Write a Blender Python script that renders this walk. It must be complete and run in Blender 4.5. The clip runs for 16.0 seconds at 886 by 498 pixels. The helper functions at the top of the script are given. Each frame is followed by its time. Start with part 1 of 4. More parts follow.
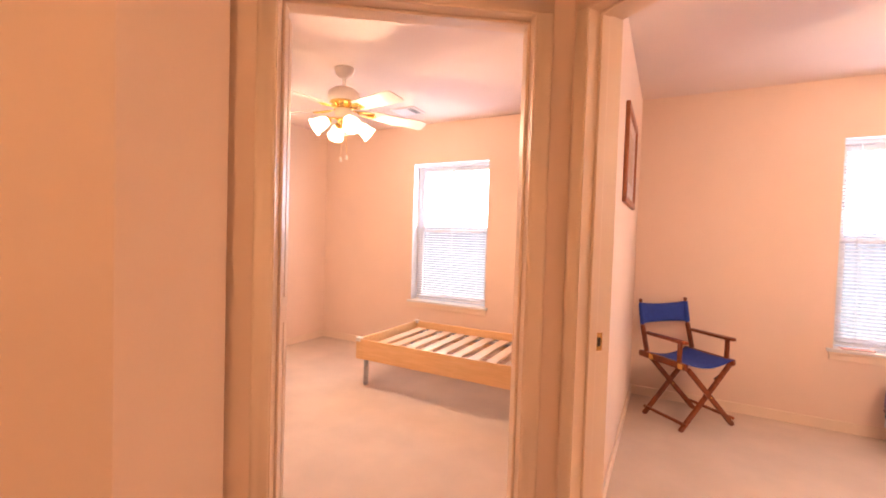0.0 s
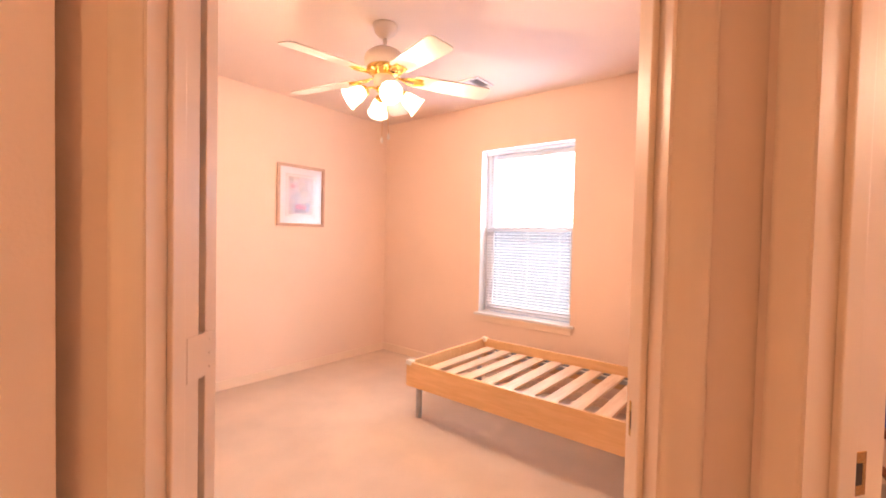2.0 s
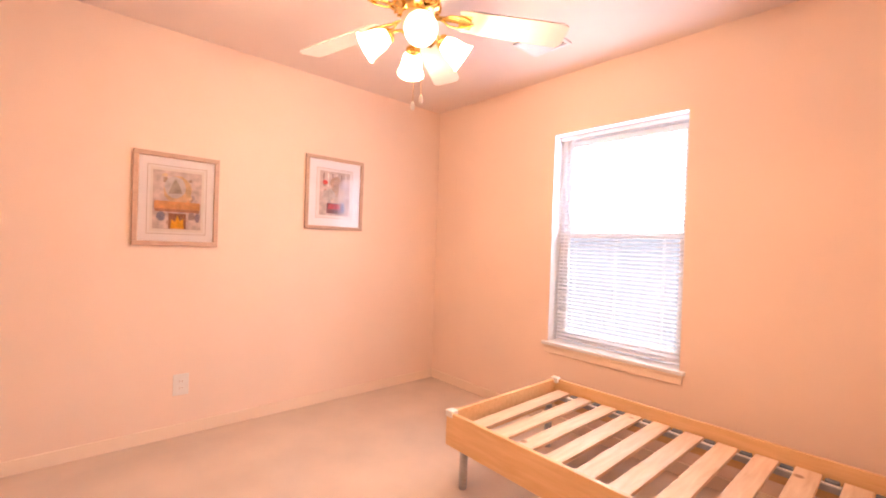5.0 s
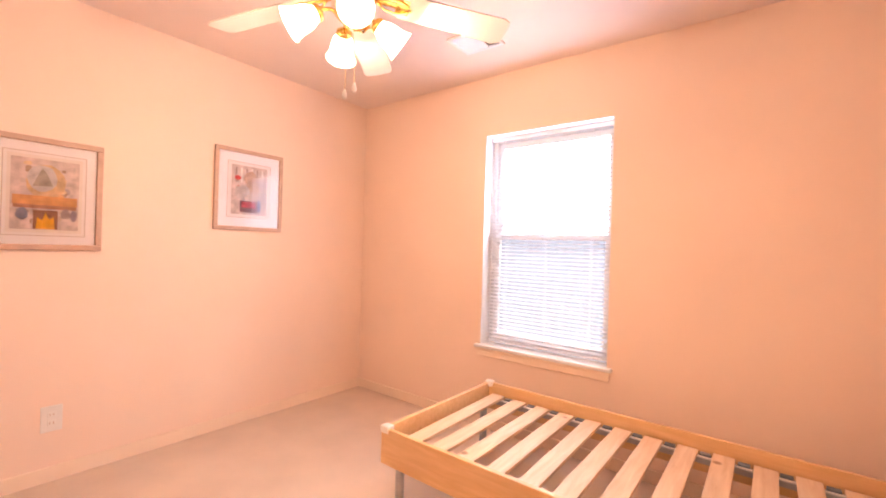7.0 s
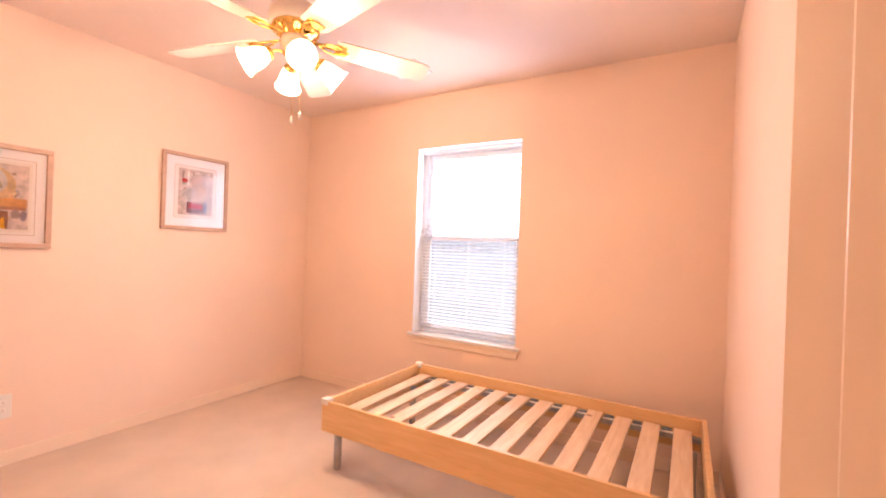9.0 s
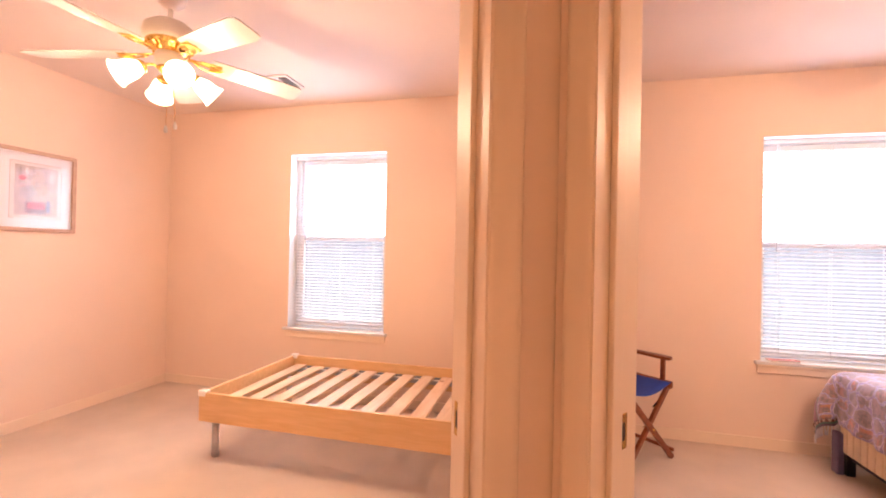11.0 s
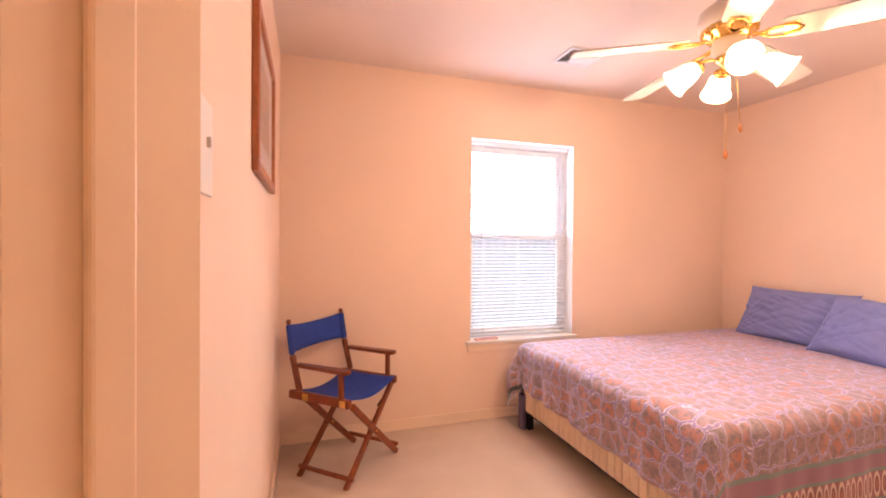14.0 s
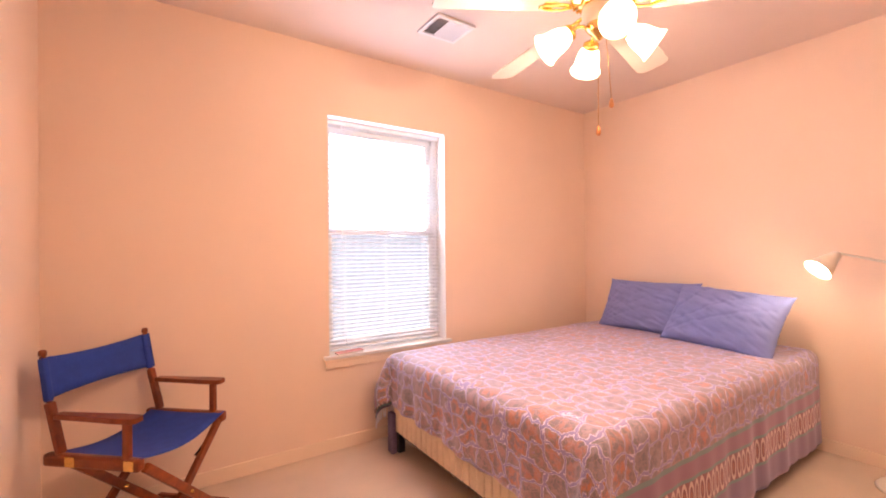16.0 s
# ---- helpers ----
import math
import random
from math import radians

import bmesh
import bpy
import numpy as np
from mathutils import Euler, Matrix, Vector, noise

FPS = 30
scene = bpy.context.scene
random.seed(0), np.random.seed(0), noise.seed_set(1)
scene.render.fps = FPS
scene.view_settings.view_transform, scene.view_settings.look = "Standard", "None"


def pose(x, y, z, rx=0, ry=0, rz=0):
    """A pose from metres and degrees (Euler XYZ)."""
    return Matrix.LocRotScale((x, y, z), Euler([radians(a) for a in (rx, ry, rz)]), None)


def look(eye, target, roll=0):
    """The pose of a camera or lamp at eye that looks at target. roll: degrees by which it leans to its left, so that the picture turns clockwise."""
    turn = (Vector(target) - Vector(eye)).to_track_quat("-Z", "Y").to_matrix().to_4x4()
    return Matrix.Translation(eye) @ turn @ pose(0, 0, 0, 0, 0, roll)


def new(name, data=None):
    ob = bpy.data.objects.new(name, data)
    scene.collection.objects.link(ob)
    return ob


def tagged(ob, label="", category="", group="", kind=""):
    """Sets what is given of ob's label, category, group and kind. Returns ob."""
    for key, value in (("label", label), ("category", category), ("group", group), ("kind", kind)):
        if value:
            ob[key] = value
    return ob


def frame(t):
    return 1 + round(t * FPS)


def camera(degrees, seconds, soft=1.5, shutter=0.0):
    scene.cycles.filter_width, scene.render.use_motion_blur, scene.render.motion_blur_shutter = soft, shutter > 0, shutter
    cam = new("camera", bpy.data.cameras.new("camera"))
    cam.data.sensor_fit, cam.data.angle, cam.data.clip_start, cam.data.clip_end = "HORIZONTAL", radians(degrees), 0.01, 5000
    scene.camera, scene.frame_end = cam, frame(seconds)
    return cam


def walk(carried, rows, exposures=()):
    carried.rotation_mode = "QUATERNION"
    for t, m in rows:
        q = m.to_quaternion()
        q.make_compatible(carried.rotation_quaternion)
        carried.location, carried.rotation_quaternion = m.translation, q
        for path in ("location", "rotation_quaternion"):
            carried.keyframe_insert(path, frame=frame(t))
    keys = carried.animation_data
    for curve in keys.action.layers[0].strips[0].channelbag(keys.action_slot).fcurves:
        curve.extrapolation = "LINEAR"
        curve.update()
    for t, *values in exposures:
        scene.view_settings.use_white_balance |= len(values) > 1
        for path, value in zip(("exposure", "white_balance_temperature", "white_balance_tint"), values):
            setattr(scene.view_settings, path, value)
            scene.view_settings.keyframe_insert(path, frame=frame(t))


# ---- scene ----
cam = camera(92.9, 16.0, soft=1.8)
PATH = [
    (0, (0.384, -0.228, 1.27), (-0.555, 1.537, 1.208), 1.8),
    (0.5, (0.321, -0.05, 1.262), (-0.659, 1.692, 1.2), 2.3),
    (1, (0.259, 0.095, 1.188), (-0.791, 1.797, 1.158), 2.4),
    (1.5, (0.183, 0.275, 1.235), (-0.966, 1.91, 1.179), 2.1),
    (2, (0.111, 0.452, 1.242), (-1.151, 2.001, 1.187), 1.3),
    (2.5, (-0.005, 0.576, 1.224), (-1.35, 2.056, 1.183), 1.7),
    (3, (-0.105, 0.714, 1.221), (-1.536, 2.11, 1.189), 2.4),
    (3.5, (-0.15, 0.829, 1.222), (-1.663, 2.137, 1.202), 2.2),
    (6, (-0.423, 1.132, 1.224), (-1.849, 2.535, 1.217), 1.5),
    (6.5, (-0.446, 1.123, 1.237), (-1.769, 2.623, 1.225), 1.7),
    (7, (-0.461, 1.117, 1.23), (-1.683, 2.7, 1.229), 1.8),
    (7.5, (-0.462, 1.099, 1.226), (-1.599, 2.745, 1.23), 1.8),
    (8, (-0.367, 1.045, 1.231), (-1.479, 2.708, 1.235), 1.9),
    (10.5, (0.011, 0.526, 1.244), (-0.629, 2.421, 1.251), 1.6),
    (11, (0.064, 0.474, 1.235), (-0.41, 2.417, 1.248), 1.2),
    (11.5, (0.105, 0.441, 1.247), (-0.179, 2.421, 1.255), 1.1),
    (12, (0.159, 0.442, 1.25), (0.067, 2.439, 1.252), 0.9),
    (12.5, (0.207, 0.484, 1.244), (0.308, 2.482, 1.247), 0.9),
    (13, (0.234, 0.571, 1.242), (0.522, 2.55, 1.243), 1.0),
    (13.5, (0.259, 0.668, 1.258), (0.71, 2.617, 1.244), 0.5),
    (14, (0.325, 0.823, 1.258), (0.935, 2.728, 1.24), 0.4),
    (14.5, (0.482, 0.899, 1.255), (1.166, 2.778, 1.241), 0.4),
    (15, (0.556, 0.974, 1.238), (1.346, 2.812, 1.235), -0.0),
    (15.5, (0.62, 1.035, 1.244), (1.54, 2.811, 1.23), -0.2),
    (16, (0.598, 1.138, 1.199), (1.708, 2.802, 1.207), -0.6),
]

walk(cam, [(t, look(eye, target, roll)) for t, eye, target, roll in PATH], exposures=[(0, 0.7), (16, 0.7)])

# ---- world and light ----
world = bpy.data.worlds.new("sky")
scene.world = world
world.use_nodes = True
_wn = world.node_tree.nodes
_sky = _wn.new("ShaderNodeTexSky")
_sky.sky_type, _sky.sun_disc = "NISHITA", False
_sky.sun_elevation, _sky.sun_rotation = radians(50), radians(200)
_wn["Background"].inputs["Strength"].default_value = 0.15
world.node_tree.links.new(_sky.outputs[0], _wn["Background"].inputs[0])

BULB = (1.0, 0.645, 0.45)
BULB_POWER = 14.5
WINDOW_POWER = 7.0
DAY = (0.72, 0.75, 1.0)


def lamp(name, kind, energy, colour, m, size=0.05, size_y=None):
    d = bpy.data.lights.new(name, kind)
    d.energy, d.color = energy, colour
    if kind == "AREA":
        d.shape, d.size, d.size_y = "RECTANGLE", size, size_y
    elif kind == "SUN":
        d.angle = size
    else:
        d.shadow_soft_size = size
    ob = new(name, d)
    ob.matrix_world = m
    return ob


lamp("sun", "SUN", 3.0, (1.0, 0.95, 0.88), look((0, -6, 9), (1.0, 0, 0)), radians(0.5))

# ---- materials ----


def material(name, colour, rough=0.6, metal=0.0, vary=0.06, scale=6.0, bump=0.0, bump_scale=200.0, coat=0.0,
             translucent=0.0, emit=0.0, emit_colour=None, stretch=(1, 1, 1)):
    m = bpy.data.materials.new(name)
    m.use_nodes = True
    n, l = m.node_tree.nodes, m.node_tree.links
    b = n["Principled BSDF"]
    b.inputs["Roughness"].default_value, b.inputs["Metallic"].default_value = rough, metal
    b.inputs["Coat Weight"].default_value = coat
    co = n.new("ShaderNodeTexCoord")
    mp = n.new("ShaderNodeMapping")
    mp.inputs["Scale"].default_value = stretch
    l.new(co.outputs["Object"], mp.inputs[0])
    a = n.new("ShaderNodeTexNoise")
    a.inputs["Scale"].default_value, a.inputs["Detail"].default_value = scale, 6
    l.new(mp.outputs[0], a.inputs["Vector"])
    ramp = n.new("ShaderNodeValToRGB")
    ramp.color_ramp.elements[0].position, ramp.color_ramp.elements[1].position = 0.3, 0.7
    ramp.color_ramp.elements[0].color = (*[c * (1 - vary) for c in colour], 1)
    ramp.color_ramp.elements[1].color = (*[min(1, c * (1 + vary)) for c in colour], 1)
    l.new(a.outputs["Fac"], ramp.inputs[0])
    l.new(ramp.outputs[0], b.inputs["Base Color"])
    if bump:
        f = n.new("ShaderNodeTexNoise")
        f.inputs["Scale"].default_value, f.inputs["Detail"].default_value = bump_scale, 3
        l.new(mp.outputs[0], f.inputs["Vector"])
        k = n.new("ShaderNodeBump")
        k.inputs["Strength"].default_value, k.inputs["Distance"].default_value = bump, 0.004
        l.new(f.outputs["Fac"], k.inputs["Height"])
        l.new(k.outputs[0], b.inputs["Normal"])
    if emit:
        b.inputs["Emission Color"].default_value = (*(emit_colour or colour), 1)
        b.inputs["Emission Strength"].default_value = emit
    if translucent:
        t = n.new("ShaderNodeBsdfTranslucent")
        t.inputs[0].default_value = (*colour, 1)
        mix = n.new("ShaderNodeMixShader")
        mix.inputs[0].default_value = translucent
        l.new(b.outputs[0], mix.inputs[1])
        l.new(t.outputs[0], mix.inputs[2])
        l.new(mix.outputs[0], n["Material Output"].inputs[0])
    return m


def wood(name, colour, dark, rough=0.4, stretch=(2, 30, 30), coat=0.0, knots=False):
    m = material(name, colour, rough, coat=coat)
    n, l = m.node_tree.nodes, m.node_tree.links
    b = n["Principled BSDF"]
    mp = n["Mapping"]
    mp.inputs["Scale"].default_value = stretch
    r = n["Color Ramp"].color_ramp
    r.elements[0].color, r.elements[1].color = (*dark, 1), (*colour, 1)
    n["Noise Texture"].inputs["Scale"].default_value = 1.6
    n["Noise Texture"].inputs["Distortion"].default_value = 0.6
    info = n.new("ShaderNodeObjectInfo")
    add = n.new("ShaderNodeVectorMath")
    sc = n.new("ShaderNodeVectorMath")
    sc.operation = "SCALE"
    sc.inputs[0].default_value = (7.3, 5.1, 3.7)
    l.new(info.outputs["Random"], sc.inputs["Scale"])
    l.new(n["Texture Coordinate"].outputs["Object"], add.inputs[0])
    l.new(sc.outputs[0], add.inputs[1])
    l.new(add.outputs[0], mp.inputs[0])
    if knots:
        v = n.new("ShaderNodeTexVoronoi")
        v.inputs["Scale"].default_value = 4.5
        l.new(add.outputs[0], v.inputs["Vector"])
        kr = n.new("ShaderNodeValToRGB")
        kr.color_ramp.elements[0].position, kr.color_ramp.elements[1].position = 0.045, 0.10
        kr.color_ramp.elements[0].color, kr.color_ramp.elements[1].color = (1, 1, 1, 1), (0, 0, 0, 1)
        l.new(v.outputs["Distance"], kr.inputs[0])
        mx = n.new("ShaderNodeMixRGB")
        mx.inputs[2].default_value = (dark[0] * 0.55, dark[1] * 0.45, dark[2] * 0.4, 1)
        l.new(kr.outputs[0], mx.inputs[0])
        l.new(n["Color Ramp"].outputs[0], mx.inputs[1])
        l.new(mx.outputs[0], b.inputs["Base Color"])
    return m


WALL = material("wall_paint", (0.87, 0.685, 0.565), 0.75, vary=0.025, scale=2.0, bump=0.10, bump_scale=140)
CEIL = material("ceiling_paint", (0.83, 0.71, 0.65), 0.9, vary=0.02, scale=2.0, bump=0.15, bump_scale=120)
TRIM = material("trim_gloss_paint", (0.88, 0.715, 0.575), 0.41, vary=0.02, scale=5.0, bump=0.03, bump_scale=40)
WHITE = material("white_paint", (0.80, 0.78, 0.78), 0.4, vary=0.02)
VINYL = material("white_vinyl", (0.82, 0.82, 0.86), 0.4, vary=0.02)
CARPET = material("carpet", (0.66, 0.53, 0.43), 0.95, vary=0.07, scale=3.0, bump=0.6, bump_scale=420)
SLATW = material("blind_slat", (0.86, 0.86, 0.90), 0.5, vary=0.01, translucent=0.38)
BEECH = wood("beech_veneer", (0.80, 0.52, 0.27), (0.70, 0.43, 0.20), 0.38, (3, 30, 30))
PINE = wood("pine_slat", (0.80, 0.60, 0.42), (0.68, 0.46, 0.28), 0.55, (25, 3, 25), knots=True)
CHERRY = wood("cherry_varnish", (0.29, 0.062, 0.013), (0.16, 0.03, 0.007), 0.33, (14, 14, 14), coat=0.15)
FRAMEWOOD = wood("cherry_frame", (0.42, 0.14, 0.055), (0.30, 0.09, 0.03), 0.35, (10, 10, 10))
PALEFRAME = wood("pale_frame_wood", (0.60, 0.41, 0.31), (0.52, 0.34, 0.25), 0.45, (12, 12, 12))
STEEL = material("grey_steel", (0.46, 0.46, 0.48), 0.45, metal=0.7, vary=0.1, scale=20)
DARKRAIL = material("slat_holder_grey", (0.16, 0.18, 0.20), 0.6, vary=0.1)
PLASTIC = material("white_plastic", (0.80, 0.76, 0.72), 0.35, vary=0.02)
DUCT_SHADE = material("duct_shade_grey", (0.20, 0.16, 0.14), 0.7, vary=0.15)
BRASS = material("polished_brass", (0.86, 0.58, 0.20), 0.18, metal=1.0, vary=0.15, scale=30, bump=0.1, bump_scale=60)
PINEPULL = material("pull_wood", (0.62, 0.25, 0.08), 0.4)
DARK = material("hole_shade", (0.05, 0.03, 0.02), 0.8)
BLADE = material("fan_blade_white", (0.66, 0.60, 0.55), 0.4, vary=0.02)
MOTOR = material("fan_motor_white", (0.84, 0.74, 0.66), 0.3, vary=0.02)
SHADE = material("frosted_glass_shade", (0.95, 0.88, 0.78), 0.35, vary=0.03, translucent=0.5, emit=5.0, emit_colour=(1.0, 0.84, 0.62))
BULBM = material("lit_bulb", (1.0, 0.9, 0.75), 0.3, emit=25.0, emit_colour=(1.0, 0.82, 0.58))
CANVAS = material("blue_canvas", (0.019, 0.055, 0.33), 0.85, vary=0.12, scale=25, bump=0.25, bump_scale=600)
PILLOW = material("periwinkle_cotton", (0.22, 0.25, 0.55), 0.9, vary=0.06, scale=9, bump=0.15, bump_scale=300)
TICKING = material("cream_quilted_ticking", (0.78, 0.64, 0.48), 0.85, vary=0.05, scale=30, bump=0.3, bump_scale=90)
SKIRT = material("purple_cotton", (0.15, 0.12, 0.22), 0.9, vary=0.15, scale=20)
BLACKMETAL = material("dark_metal", (0.03, 0.03, 0.04), 0.5, metal=0.4)
MAT = material("picture_mat", (0.93, 0.88, 0.93), 0.8, vary=0.01)
LAMPWHITE = material("lamp_enamel", (0.80, 0.74, 0.66), 0.35, vary=0.02)
BOOK = material("pink_booklet", (0.62, 0.22, 0.20), 0.5, vary=0.2, scale=30)
GRASS = material("lawn", (0.20, 0.22, 0.16), 0.95, vary=0.35, scale=1.5)
FENCE = material("weathered_fence", (0.47, 0.49, 0.60), 0.85, vary=0.2, scale=4, stretch=(6, 6, 0.6))

GLASS = bpy.data.materials.new("window_glass")
GLASS.use_nodes = True
_g = GLASS.node_tree.nodes["Principled BSDF"]
_g.inputs["Transmission Weight"].default_value, _g.inputs["Roughness"].default_value, _g.inputs["IOR"].default_value = 1.0, 0.0, 1.05
PICGLASS = bpy.data.materials.new("picture_glass")
PICGLASS.use_nodes = True
_n, _l = PICGLASS.node_tree.nodes, PICGLASS.node_tree.links
_tr, _gl, _mx, _fr = (_n.new("ShaderNodeBsdfTransparent"), _n.new("ShaderNodeBsdfGlossy"), _n.new("ShaderNodeMixShader"), _n.new("ShaderNodeFresnel"))
_gl.inputs["Roughness"].default_value = 0.02
_l.new(_fr.outputs[0], _mx.inputs[0]), _l.new(_tr.outputs[0], _mx.inputs[1]), _l.new(_gl.outputs[0], _mx.inputs[2])
_l.new(_mx.outputs[0], _n["Material Output"].inputs[0])


def bedspread_material():
    """Paisley-like cells of rust and grey outlined in pale lilac, with a striped border along the side hem."""
    m = bpy.data.materials.new("printed_cotton")
    m.use_nodes = True
    n, l = m.node_tree.nodes, m.node_tree.links
    b = n["Principled BSDF"]
    b.inputs["Roughness"].default_value = 0.8
    # lilac sheen stands in for the bluish window light lying on the cloth
    b.inputs["Sheen Weight"].default_value = 0.7
    b.inputs["Sheen Tint"].default_value = (0.85, 0.75, 1.0, 1)
    uv = n.new("ShaderNodeUVMap")
    uv.uv_map = "cloth"
    wob = n.new("ShaderNodeTexNoise")
    wob.inputs["Scale"].default_value, wob.inputs["Detail"].default_value = 17, 3
    wmix = n.new("ShaderNodeMixRGB")
    wmix.inputs[0].default_value = 0.066
    l.new(uv.outputs[0], wob.inputs["Vector"])
    l.new(uv.outputs[0], wmix.inputs[1]), l.new(wob.outputs["Color"], wmix.inputs[2])
    sq = n.new("ShaderNodeMapping")
    sq.inputs["Scale"].default_value = (1.15, 0.85, 1)
    l.new(wmix.outputs[0], sq.inputs[0])

    def ramp(stops, source, mode="LINEAR"):
        r = n.new("ShaderNodeValToRGB")
        r.color_ramp.interpolation = mode
        while len(r.color_ramp.elements) < len(stops):
            r.color_ramp.elements.new(0.5)
        for e, (p, c) in zip(r.color_ramp.elements, stops):
            e.position, e.color = p, (*c, 1)
        l.new(source, r.inputs[0])
        return r.outputs[0]

    def mix(f, a, c):
        x = n.new("ShaderNodeMixRGB")
        for i, v in enumerate((f, a, c)):
            l.new(v, x.inputs[i]) if hasattr(v, "links") else setattr(x.inputs[i], "default_value", v)
        return x.outputs[0]

    def cells(scale, feature):
        v = n.new("ShaderNodeTexVoronoi")
        v.feature = feature
        v.inputs["Scale"].default_value, v.inputs["Randomness"].default_value = scale, 0.55
        l.new(sq.outputs[0], v.inputs["Vector"])
        return v
    edge = cells(13.5, "DISTANCE_TO_EDGE")
    cell = cells(13.5, "F1")
    fine = cells(46, "DISTANCE_TO_EDGE")
    no = n.new("ShaderNodeTexNoise")
    no.inputs["Scale"].default_value, no.inputs["Detail"].default_value = 30, 4
    l.new(uv.outputs[0], no.inputs["Vector"])
    sep = n.new("ShaderNodeSeparateColor")
    l.new(cell.outputs["Color"], sep.inputs[0])
    inner = ramp([(0.0, (0.30, 0.26, 0.31)), (0.3, (0.60, 0.22, 0.11)), (0.6, (0.34, 0.29, 0.36)), (1.0, (0.62, 0.25, 0.13))], sep.outputs[0])
    inner = mix(ramp([(0.45, (0, 0, 0)), (0.56, (0.85, 0.85, 0.85))], no.outputs["Fac"]), inner, (0.21, 0.19, 0.21, 1))
    inner = mix(ramp([(0.02, (0.6, 0.6, 0.6)), (0.07, (0, 0, 0))], fine.outputs["Distance"]), inner, (0.52, 0.36, 0.36, 1))
    # pale broken outlines round each cell on a violet web
    web, pale = (0.33, 0.28, 0.52), (0.86, 0.77, 0.88)
    ring = ramp([(0.0, web), (0.046, web), (0.053, pale), (0.067, pale), (0.076, web)], edge.outputs["Distance"])
    ringf = ramp([(0.0, (1, 1, 1)), (0.072, (1, 1, 1)), (0.098, (0, 0, 0))], edge.outputs["Distance"])
    petals = ramp([(0.10, (0, 0, 0)), (0.118, (0.55, 0.55, 0.55)), (0.128, (0.55, 0.55, 0.55)), (0.15, (0, 0, 0))], edge.outputs["Distance"])
    inner = mix(petals, inner, (0.30, 0.27, 0.22, 1))
    field = mix(ringf, inner, ring)
    # border by the height above the side hem
    hem = n.new("ShaderNodeUVMap")
    hem.uv_map = "hem"
    hs = n.new("ShaderNodeSeparateXYZ")
    l.new(hem.outputs[0], hs.inputs[0])

    def calc(op, a, c=0.0):
        x = n.new("ShaderNodeMath")
        x.operation = op
        for i, v in enumerate((a, c)):
            if isinstance(v, float):
                x.inputs[i].default_value = v
            else:
                l.new(v, x.inputs[i])
        return x.outputs[0]

    # a row of tall pale loops on dark red
    along = n.new("ShaderNodeSeparateXYZ")
    l.new(uv.outputs[0], along.inputs[0])
    across = calc("MULTIPLY", calc("ABSOLUTE", calc("SUBTRACT", calc("FRACT", calc("MULTIPLY", along.outputs[0], 24.0)), 0.5)), 2.3)
    up = calc("DIVIDE", calc("SUBTRACT", hs.outputs[0], 0.36), 0.115)
    oval = calc("SQRT", calc("ADD", calc("MULTIPLY", across, across), calc("MULTIPLY", up, up)))
    cream = (0.74, 0.60, 0.54)
    loops = ramp([(0.0, (0.42, 0.17, 0.12)), (0.28, (0.42, 0.17, 0.12)), (0.34, (0.26, 0.10, 0.10)), (0.60, (0.26, 0.10, 0.10)), (0.66, cream), (0.94, cream), (1.0, (0.30, 0.13, 0.14))], oval)
    purple, teal = (0.25, 0.19, 0.31), (0.19, 0.31, 0.32)
    stripes = ramp([(0.0, purple), (0.22, teal), (0.25, (0.24, 0.10, 0.10)), (0.47, teal), (0.50, (0.33, 0.19, 0.27)), (0.62, teal), (0.66, purple)], hs.outputs[0], "CONSTANT")
    isloop = ramp([(0.0, (0, 0, 0)), (0.25, (1, 1, 1)), (0.47, (0, 0, 0))], hs.outputs[0], "CONSTANT")
    stripes = mix(isloop, stripes, loops)
    isfield = ramp([(0.0, (0, 0, 0)), (0.66, (1, 1, 1))], hs.outputs[0], "CONSTANT")
    l.new(mix(isfield, stripes, field), b.inputs["Base Color"])
    k = n.new("ShaderNodeBump")
    k.inputs["Strength"].default_value, k.inputs["Distance"].default_value = 0.25, 0.004
    wr = n.new("ShaderNodeTexNoise")
    wr.inputs["Scale"].default_value = 9
    l.new(uv.outputs[0], wr.inputs["Vector"])
    l.new(wr.outputs["Fac"], k.inputs["Height"]), l.new(k.outputs[0], b.inputs["Normal"])
    return m


SPREAD = bedspread_material()

# ---- mesh helpers ----


def box(bm, x0, x1, y0, y1, z0, z1, bevel=0.0, m=None):
    r = bmesh.ops.create_cube(bm, size=1.0, matrix=Matrix.LocRotScale(((x0 + x1) / 2, (y0 + y1) / 2, (z0 + z1) / 2), None, (x1 - x0, y1 - y0, z1 - z0)))
    vs = r["verts"]
    if bevel:
        es = list({e for v in vs for e in v.link_edges})
        vs = list({v for f in bmesh.ops.bevel(bm, geom=es, offset=bevel, segments=2, profile=0.5, affect="EDGES")["faces"] for v in f.verts} | {v for v in vs if v.is_valid})
    if m is not None:
        bmesh.ops.transform(bm, matrix=m, verts=vs)
    return bm


def lathe(bm, profile, seg=24, m=None):
    """A solid of revolution about z from (radius, height) pairs."""
    rings = []
    for r, z in profile:
        if r < 1e-5:
            rings.append([bm.verts.new((0, 0, z))])
        else:
            rings.append([bm.verts.new((r * math.cos(2 * math.pi * i / seg), r * math.sin(2 * math.pi * i / seg), z)) for i in range(seg)])
    for a, b in zip(rings, rings[1:]):
        for i in range(seg):
            j = (i + 1) % seg
            q = [a[i % len(a)], a[j % len(a)], b[j % len(b)], b[i % len(b)]]
            q = list(dict.fromkeys(q))
            if len(q) > 2:
                f = bm.faces.new(q)
                f.smooth = True
    if m is not None:
        bmesh.ops.transform(bm, matrix=m, verts=[v for r in rings for v in r])
    return bm


